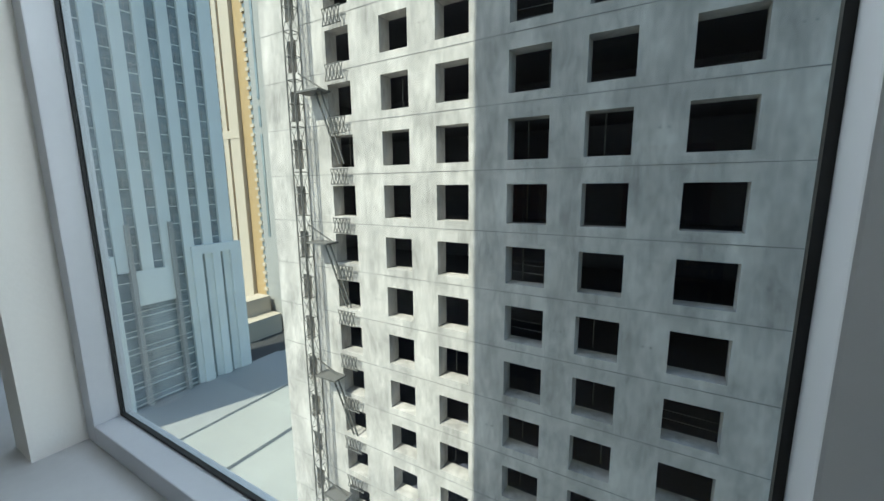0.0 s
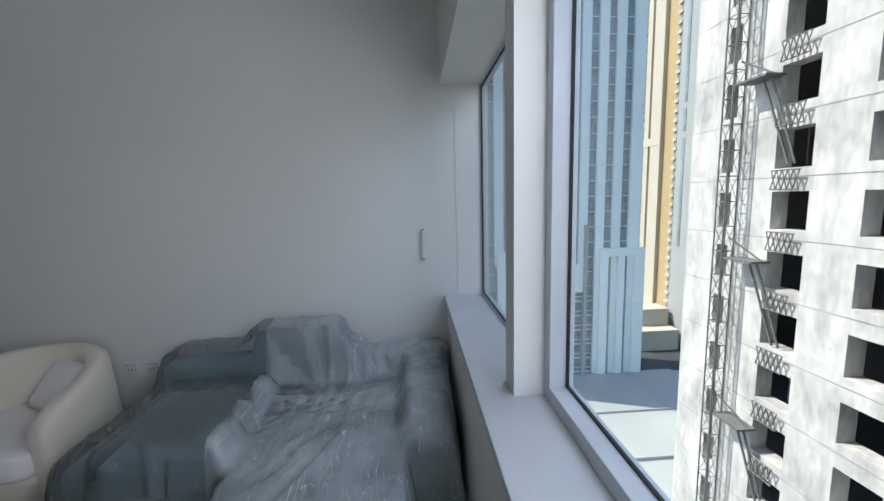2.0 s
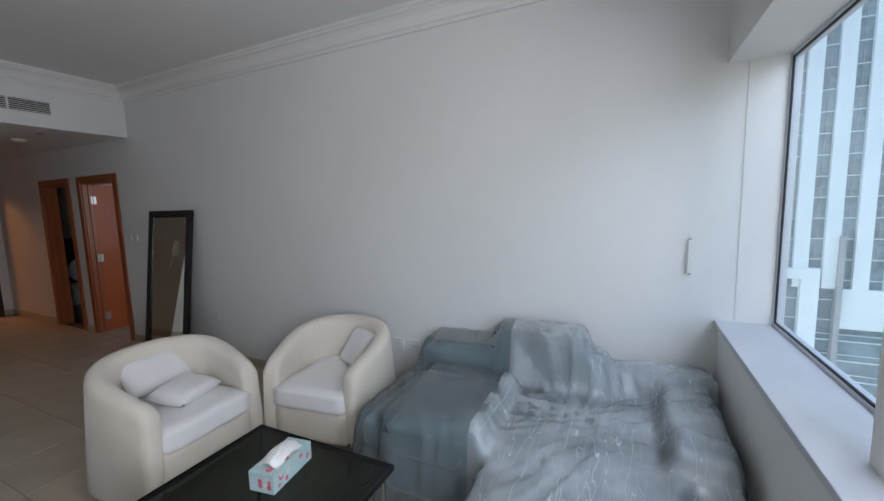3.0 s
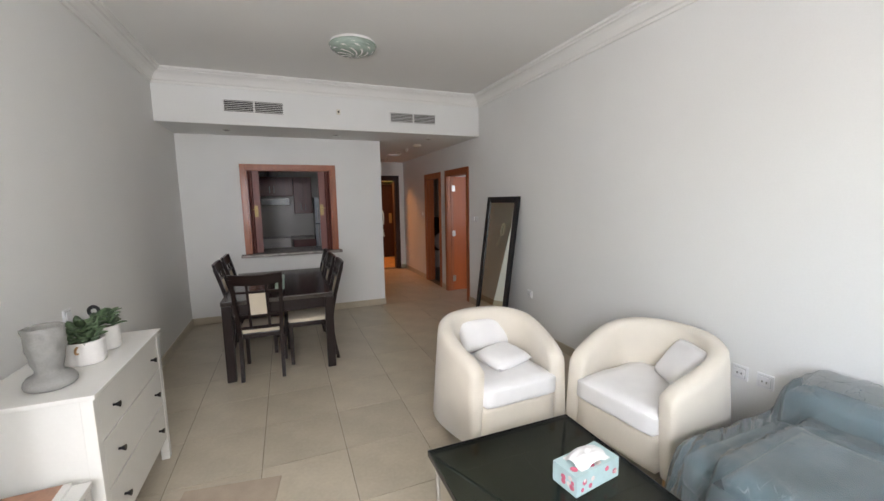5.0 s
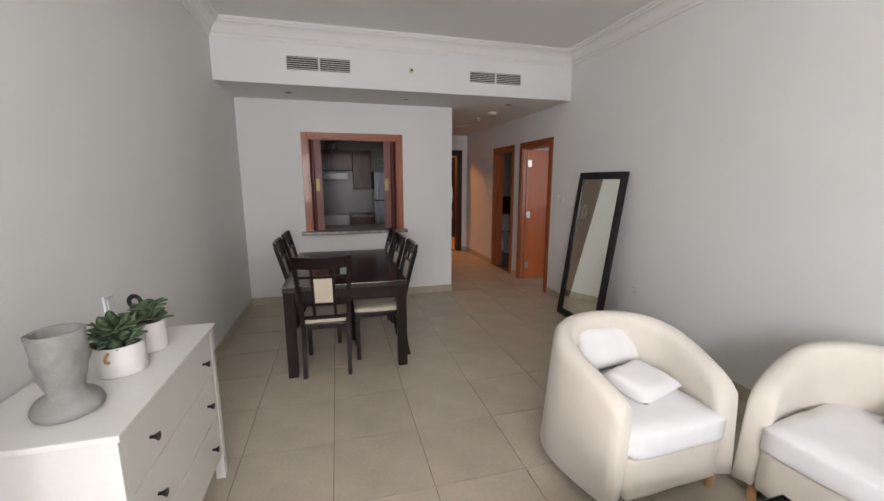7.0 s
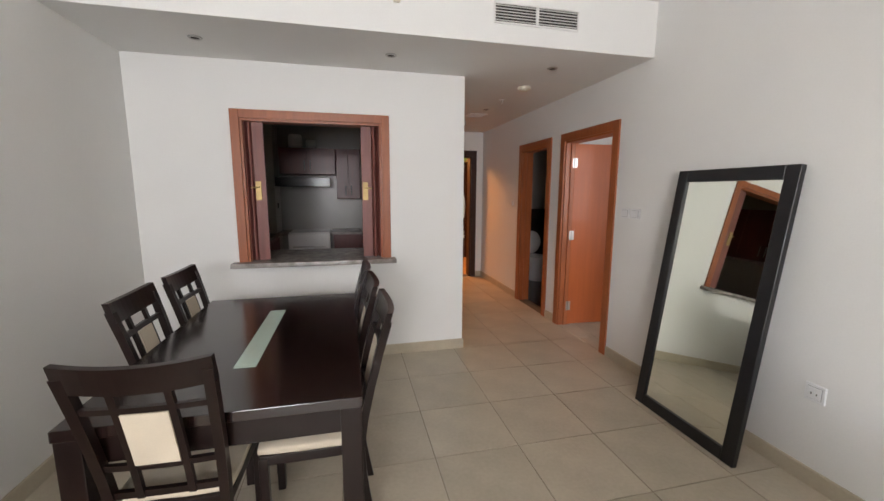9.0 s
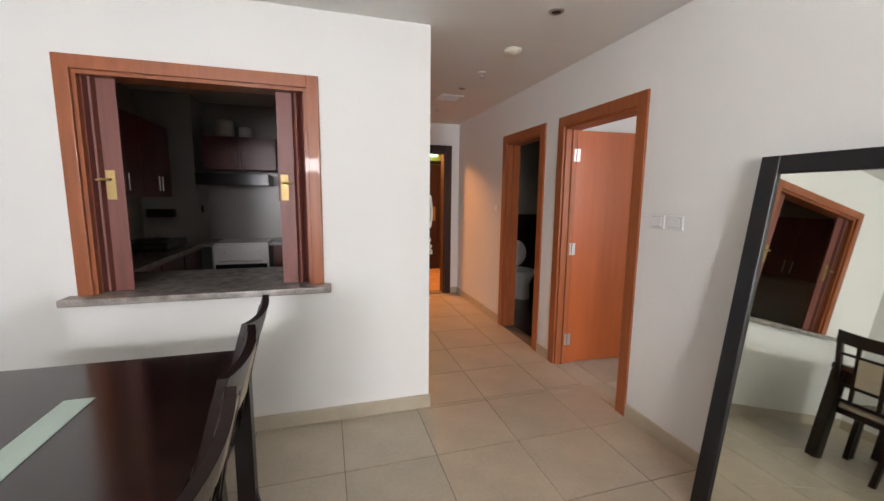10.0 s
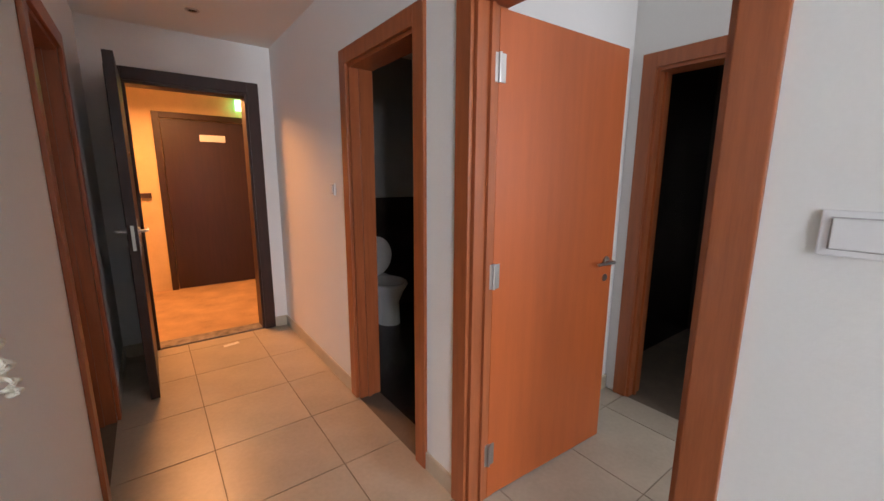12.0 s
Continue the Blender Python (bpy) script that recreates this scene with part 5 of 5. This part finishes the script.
tv_bench()
FRAMEWOOD = material("light_brown_print", (0.42, 0.22, 0.14), 0.5, vary=0.2, scale=12)
t = thing("booklet", (3.63, 4.125, 0.5005), "brown and white booklet lying on the white bench", "booklet", rz=2)
part("cover", bevelled(boxes((-0.16, 0.15, -0.075, 0.085, 0, 0.014)), 0.002), WHITELAC, t)
part("picture", boxes((-0.135, 0.148, -0.072, 0.060, 0.0142, 0.0148)), FRAMEWOOD, t, "brown printed cover")
part("print_block", boxes((-0.06, -0.01, 0.030, 0.055, 0.015, 0.0154)), material("violet_print", (0.12, 0.07, 0.30), 0.5), t, "small violet printed block")


def head_planter():
    """A cast stone planter shaped as a head: one plain shape."""
    ob_profile = [(0.001, 0.0), (0.074, 0.0), (0.084, 0.008), (0.088, 0.022), (0.084, 0.038), (0.074, 0.052), (0.066, 0.066), (0.062, 0.080)] + [(0.064 + 0.026 * math.sin((i / 19) ** 0.8 * math.pi / 2), 0.088 + 0.0085 * i) for i in range(20)] + [(0.091, 0.262), (0.085, 0.264), (0.080, 0.255), (0.072, 0.20), (0.001, 0.19)]
    bm = bmesh.new()
    lathe(bm, ob_profile, 48)
    for v in bm.verts:
        a = math.atan2(v.co.y, v.co.x) % (2 * math.pi) - math.pi
        z, r = v.co.z, v.co.xy.length
        if r > 0.05 and 0.06 < z:
            nose = 1.5 * math.exp(-(a / 0.16) ** 2) * math.exp(-((z - 0.16) / 0.030) ** 2)
            brow = math.exp(-(a / 0.7) ** 2) * math.exp(-((z - 0.20) / 0.012) ** 2)
            eyes = sum(math.exp(-((a - s * 0.38) / 0.17) ** 2) * math.exp(-((z - 0.182) / 0.012) ** 2) for s in (-1, 1))
            lips = math.exp(-(a / 0.3) ** 2) * math.exp(-((z - 0.118) / 0.010) ** 2)
            k = 1 + 0.22 * nose + 0.06 * brow - 0.09 * eyes + 0.07 * lips
            if abs(a) > 1.0:
                k += 0.13 * noise.noise(v.co * 30)
            v.co.x, v.co.y = v.co.x * k * 0.76, v.co.y * k * 0.72
    ob = part("head_planter", bm, CONC_BUST, None, smooth=True)
    ob.matrix_world = pose(3.595, 3.815, 0.84, 0, 0, 60)
    tagged(ob, "grey cast stone planter shaped as a head, on the dresser", "planter")


head_planter()


def succulent(at, seed, r=0.068, h=0.105, leaves=60, long=(0.035, 0.062), broad=(0.018, 0.030), rise=0.075):
    t = thing("potted_plant", at, "green succulent in a white glazed pot with side handles", "potted plant", "potted plants")
    rnd = random.Random(seed)
    bm = bmesh.new()
    lathe(bm, [(0.001, 0), (r * 0.92, 0), (r, 0.008), (r * 1.0, h - 0.006), (r * 1.04, h), (r * 0.95, h), (r * 0.93, h - 0.02), (0.001, h - 0.02)], 32)
    part("pot", bm, PORC, t, "round white glazed pot", smooth=True)
    bm = bmesh.new()
    lathe(bm, [(r * 0.94, h - 0.018), (r * 0.5, h - 0.010), (0.001, h - 0.008)], 16)
    part("soil", bm, SOIL, t)
    for s in (-1, 1):
        bm = bmesh.new()
        last = None
        for k in range(9):
            a = math.pi * k / 8
            p = Vector((-0.002, s * (r + 0.022 * math.sin(a)), h * 0.72 + 0.016 * math.cos(a)))
            if last is not None:
                cyl(bm, last, p, 0.005, n=6, caps=False)
            last = p
        part("handle", bm, LEGWOOD, t, "small brown handle")
    def leaf(bm, base, direction, length, width):
        d = Vector(direction).normalized()
        side = d.cross(Vector((0, 0, 1)))
        side = side.normalized() if side.length > 0.01 else Vector((1, 0, 0))
        up = side.cross(d).normalized()
        n = 5
        rows = []
        for i in range(n + 1):
            u = i / n
            wv = width * math.sin(math.pi * min(0.97, 0.18 + 0.8 * u)) ** 0.7
            c = Vector(base) + d * length * u - Vector((0, 0, 0.25 * length * u * u)) + up * 0.0
            rows.append([bm.verts.new(c - side * wv), bm.verts.new(c + up * 0.0035), bm.verts.new(c + side * wv), bm.verts.new(c - up * 0.0035)])
        for a, b in zip(rows, rows[1:]):
            for k in range(4):
                bm.faces.new((a[k], a[(k + 1) % 4], b[(k + 1) % 4], b[k]))
        bm.faces.new(rows[-1])
    for k in range(leaves):
        bm = bmesh.new()
        a = rnd.uniform(0, 2 * math.pi)
        e = rnd.uniform(0.2, 1.35)
        rr = rnd.uniform(0, r * 0.75)
        z = h - 0.01 + rnd.uniform(0.0, rise) * (1 - rr / r * 0.5)
        leaf(bm, (rr * math.cos(a), rr * math.sin(a), z), (math.cos(a) * math.cos(e), math.sin(a) * math.cos(e), math.sin(e)), rnd.uniform(*long), rnd.uniform(*broad))
        part("leaf", bm, LEAF, t, smooth=True)
    return t


succulent((3.575, 3.545, 0.84), 3, 0.080, 0.115, 80, (0.040, 0.075), (0.016, 0.026), 0.09)
plant = succulent((3.565, 3.345, 0.84), 9, 0.066, 0.125, 34, (0.050, 0.080), (0.028, 0.038), 0.08)
bm = bmesh.new()
rings = []
for i in range(25):
    a = 2 * math.pi * i / 24
    c, o = Vector((0.055 + 0.024 * math.cos(a), -0.055 - 0.006 * math.cos(a), 0.195 + 0.024 * math.sin(a))), Vector((math.cos(a), -0.25 * math.cos(a), math.sin(a)))
    rings.append([bm.verts.new(c + o * 0.010 * math.cos(b) + Vector((0.2, 1, 0)) * 0.006 * math.sin(b)) for b in (0, 1.05, 2.1, 3.14, 4.2, 5.25)])
for p, q in zip(rings, rings[1:]):
    for k in range(6):
        bm.faces.new((p[k], p[(k + 1) % 6], q[(k + 1) % 6], q[k]))
part("curled_leaf", bm, GASKET, plant, "dark curled round leaf", smooth=True)


def mirror():
    t = thing("standing_mirror", (0.0, 1.58, 0), "tall mirror in a black wooden frame leaning on the wall", "mirror")
    w, h, b = 0.375, 1.645, 0.075
    lean = Matrix.Translation((0.265, 0, 0.0)) @ Matrix.Rotation(-math.asin(0.21 / 1.645), 4, "Y")
    def leant(bm):
        bmesh.ops.transform(bm, matrix=lean, verts=bm.verts[:])
        return bm
    part("frame", leant(bevelled(boxes((-0.018, 0.018, -w, -w + b, 0, h), (-0.018, 0.018, w - b, w, 0, h), (-0.018, 0.018, -w + b, w - b, 0, b), (-0.018, 0.018, -w + b, w - b, h - b, h)), 0.006, 3)), BLACKFRAME, t)
    part("glass", leant(boxes((-0.004, 0.004, -w + b, w - b, b, h - b))), MIRROR, t, "silvered mirror glass")
    part("back", leant(boxes((-0.012, -0.006, -w + b, w - b, b, h - b))), BLACKFRAME, t)


mirror()
t = thing("rug", (3.03, 3.85, 0.0), "small pale beige rug on the tiles", "rug", rz=-8)
part("mat", bevelled(boxes((-0.255, 0.255, -0.30, 0.30, 0.001, 0.010)), 0.004), CARPET, t)


# ---- sofa under its plastic sheets ----
def sofa():
    t = thing("corner_sofa", (0.55, 5.65, 0), "grey-blue fabric corner sofa partly under clear plastic sheets", "sofa")
    part("base", soft_box(-0.52, 0.45, -0.88, 0.88, 0.05, 0.30, 0.03, 0, 2), SOFABLUE, t, smooth=True)
    part("backrest", soft_box(-0.54, -0.30, -0.90, 0.90, 0.08, 0.60, 0.07, 0, 1, 10), SOFABLUE, t, smooth=True)
    part("armrest", soft_box(-0.30, 0.42, 0.66, 0.90, 0.08, 0.58, 0.07, 0, 6, 8), SOFABLUE, t, smooth=True)
    part("seat_cushion", soft_box(-0.30, 0.46, -0.88, -0.12, 0.26, 0.445, 0.05, 0.02, 4, 8), SOFABLUE, t, smooth=True)
    part("chaise", soft_box(-0.30, 1.15, -0.12, 0.66, 0.08, 0.42, 0.06, 0.02, 8, 8), SOFABLUE, t, smooth=True)
    for x, y in ((-0.45, -0.8), (0.38, -0.8), (1.05, 0.55), (1.05, -0.02), (-0.45, 0.8)):
        bm = bmesh.new()
        cyl(bm, (x, y, 0), (x, y, 0.09), 0.02, n=10)
        part("leg", bm, BLACKPL, t)
    for x, y, a, w, tl, hh in ((0.19, 5.06, 3, 0.46, 70, 0.445), (0.24, 5.46, -5, 0.31, 64, 0.595), (0.24, 5.765, 4, 0.29, 68, 0.585)):
        pillow((x, y, hh), (0.40, w), tl, a, "grey-blue back cushion standing against the sofa back", mat=SOFABLUE, thick=0.085)
    pillow((0.78, 5.24, 0.495), (0.70, 0.56), 3, 3, "flat grey-blue cushion lying on the sofa seat", mat=SOFABLUE, thick=0.06)


sofa()


def sheet_material(name, color, cover, rough):
    """Thin film: mostly clear, cloudy in patches, with whitish highlight lines painted along creases, and a glossy
    skin.
    """
    m = bpy.data.materials.new(name)
    m.use_nodes = True
    n = m.node_tree

    def node(kind, **values):
        made = n.nodes.new(kind)
        for key, value in values.items():
            made.inputs[key].default_value = value
        return made

    b = n.nodes["Principled BSDF"]
    b.inputs["Roughness"].default_value = 0.45
    co = node("ShaderNodeTexCoord")
    cloud = node("ShaderNodeTexNoise", Scale=4.0, Detail=5.0)
    n.links.new(co.outputs["Object"], cloud.inputs["Vector"])
    amount = n.nodes.new("ShaderNodeMapRange")
    for k, v in ((1, 0.35), (2, 0.68), (3, cover * 0.8), (4, min(1, cover * 1.25))):
        amount.inputs[k].default_value = v
    n.links.new(cloud.outputs[0], amount.inputs[0])
    last = amount.outputs[0]
    # thin pale lines paint in the window highlights along the creases
    for turn, stretch, seed in ((0.5, (1.0, 7.0, 2.0), 1.0), (1.9, (1.2, 9.0, 2.0), 4.0)):
        mp = node("ShaderNodeMapping")
        mp.inputs["Rotation"].default_value, mp.inputs["Scale"].default_value, mp.inputs["Location"].default_value = (0, 0, turn), stretch, (seed, 0, 0)
        glint = node("ShaderNodeTexNoise", Scale=1.6, Detail=2.0, Distortion=0.1)
        off, size, top = (n.nodes.new("ShaderNodeMath") for _ in range(3))
        off.operation, size.operation, top.operation = "SUBTRACT", "ABSOLUTE", "MAXIMUM"
        off.inputs[1].default_value = 0.5
        thin = n.nodes.new("ShaderNodeMapRange")
        for k, v in ((1, 0.001), (2, 0.007), (3, min(0.85, cover + 0.32)), (4, 0.0)):
            thin.inputs[k].default_value = v
        n.links.new(co.outputs["Object"], mp.inputs["Vector"])
        n.links.new(mp.outputs[0], glint.inputs["Vector"])
        n.links.new(glint.outputs[0], off.inputs[0])
        n.links.new(off.outputs[0], size.inputs[0])
        n.links.new(size.outputs[0], thin.inputs[0])
        n.links.new(last, top.inputs[0])
        n.links.new(thin.outputs[0], top.inputs[1])
        last = top.outputs[0]
    tint = n.nodes.new("ShaderNodeMix")
    tint.data_type = "RGBA"
    tint.inputs[6].default_value, tint.inputs[7].default_value = (*color, 1), (0.60, 0.65, 0.67, 1)
    n.links.new(last, tint.inputs[0])
    n.links.new(tint.outputs[2], b.inputs["Base Color"])
    tr, gl, mx, skin = (n.nodes.new(k) for k in ("ShaderNodeBsdfTransparent", "ShaderNodeBsdfGlossy", "ShaderNodeMixShader", "ShaderNodeMixShader"))
    gl.inputs["Roughness"].default_value = rough
    fresnel = node("ShaderNodeFresnel", IOR=1.5)
    n.links.new(last, mx.inputs[0])
    n.links.new(tr.outputs[0], mx.inputs[1])
    n.links.new(b.outputs[0], mx.inputs[2])
    n.links.new(fresnel.outputs[0], skin.inputs[0])
    n.links.new(mx.outputs[0], skin.inputs[1])
    n.links.new(gl.outputs[0], skin.inputs[2])
    n.links.new(skin.outputs[0], n.nodes["Material Output"].inputs[0])
    return m


CLEAR = sheet_material("clear_plastic_film", (0.46, 0.57, 0.62), 0.17, 0.08)
MILKY = sheet_material("milky_plastic_film", (0.44, 0.52, 0.56), 0.52, 0.20)


def ridged(p, seed):
    """Long straight creases: sharp ridges of noise stretched along changing directions."""
    total = 0.0
    for k, (turn, along, across, high) in enumerate(((0.5, 0.8, 3.4, 0.016), (2.2, 1.1, 6.0, 0.015), (1.3, 1.6, 9.5, 0.011), (2.8, 2.2, 15.0, 0.005))):
        c, s = math.cos(turn + seed), math.sin(turn + seed)
        bend = 0.35 * noise.noise(Vector((p.x * 1.5, p.y * 1.5, seed + k)))
        u, v = (p.x * c + p.y * s + bend) * along, (-p.x * s + p.y * c + bend) * across
        total += high * max(0.0, 1 - 4.2 * abs(noise.noise(Vector((u, v, seed * 3 + k))))) ** 1.2
    return total


def sofa_height(x, y):
    """How high the sofa stands at a place, for the sheets to lie on."""
    z = 0.02
    if 0.03 < x < 1.06 and 4.73 < y < 6.56:
        z = 0.478
    if 0.3 < x < 1.72 and 5.52 < y < 6.34:
        z = max(z, 0.45)
    if 0.42 < x < 1.13 and 4.95 < y < 5.53:
        z = max(z, 0.572)
    if x < 0.28 and y > 4.74:
        z = max(z, 0.60)
    if x < 0.36 and 4.80 < y < 6.02:
        z = max(z, 0.80 if 5.30 < y < 5.90 else 0.675)
    if x < 0.97 and 6.28 < y < 6.56:
        z = max(z, 0.59)
    return z


STEP = 0.0125  # spacing of the film's mesh


def sheet(name, x0, x1, y0, y1, label, mat, seed, skew=0.0, sharp=1.0):
    nx, ny = int((x1 - x0) / STEP), int((y1 - y0) / STEP)
    field = np.array([[sofa_height(x0 - 0.2 + i * STEP, y0 - 0.2 + j * STEP) for j in range(ny + 36)] for i in range(nx + 36)])
    for _ in range(9):
        f = field.copy()
        f[1:-1, 1:-1] = (field[1:-1, 1:-1] * 2 + field[:-2, 1:-1] + field[2:, 1:-1] + field[1:-1, :-2] + field[1:-1, 2:]) / 6
        field = np.maximum(f, field - 0.03)
    bm = bmesh.new()
    g = []
    for i in range(nx + 1):
        row = []
        for j in range(ny + 1):
            x, y = x0 + i * STEP, y0 + j * STEP
            edge = 0.05 * noise.noise(Vector((x * 3, y * 3, seed + 9)))
            p = Vector((x + edge * 0.6 + skew * (y - y0), y + edge, 0))
            k, l = min(nx + 35, max(0, round((p.x - x0 + 0.2) / STEP))), min(ny + 35, max(0, round((p.y - y0 + 0.2) / STEP)))
            z = field[k, l] + 0.012 + ridged(p, seed) * sharp
            row.append(bm.verts.new((p.x, p.y, max(z, 0.004))))
        g.append(row)
    for i in range(nx):
        for j in range(ny):
            bm.faces.new((g[i][j], g[i + 1][j], g[i + 1][j + 1], g[i][j + 1]))
    ob = part(name, bm, mat, None, label, smooth=True)
    return tagged(ob, label, "plastic sheet")


sheet("plastic_sheet", 0.05, 1.20, 4.66, 5.98, "clear plastic sheet draped over the sofa seat and cushions", CLEAR, 2.0, sharp=0.55)
sheet("plastic_sheet", 0.16, 1.95, 5.46, 6.56, "milky creased plastic sheet over the sofa chaise", MILKY, 7.0, skew=-0.10, sharp=0.8)


# ---- floor tiles ----
def tiles():
    floor = bpy.data.objects["floor"]
    px, py, gap = 0.506, 0.4915, 0.004
    ox, oy = 0.316, 0.030
    shared = {}

    def tile(x0, x1, y0, y1):
        key = (round(x1 - x0, 3), round(y1 - y0, 3))
        if key not in shared:
            bm = boxes((0, x1 - x0, 0, y1 - y0, -0.008, -0.0015), (0.0015, x1 - x0 - 0.0015, 0.0015, y1 - y0 - 0.0015, -0.0014, 0.0))
            me = bpy.data.meshes.new("tile")
            bm.to_mesh(me)
            bm.free()
            me.materials.append(TILE)
            shared[key] = me
        ob = new("tile", shared[key])
        ob.parent = floor
        ob.location = (x0, y0, 0)

    def area_tiles(xa, xb, ya, yb):
        for i in range(-8, 9):
            for j in range(-8, 16):
                x0, x1 = max(xa, ox + i * px + gap / 2), min(xb, ox + (i + 1) * px - gap / 2)
                y0, y1 = max(ya, oy + j * py + gap / 2), min(yb, oy + (j + 1) * py - gap / 2)
                if x1 - x0 > 0.02 and y1 - y0 > 0.02:
                    tile(x0, x1, y0, y1)

    area_tiles(0.0, ROOM_E, 0.0, 6.635)
    area_tiles(0.0, HALL_E, END_Y, -0.004)
    area_tiles(-1.42, -0.004, -0.60, 0.60)
    area_tiles(HALL_E + T, ROOM_E, END_Y, -T)


tiles()
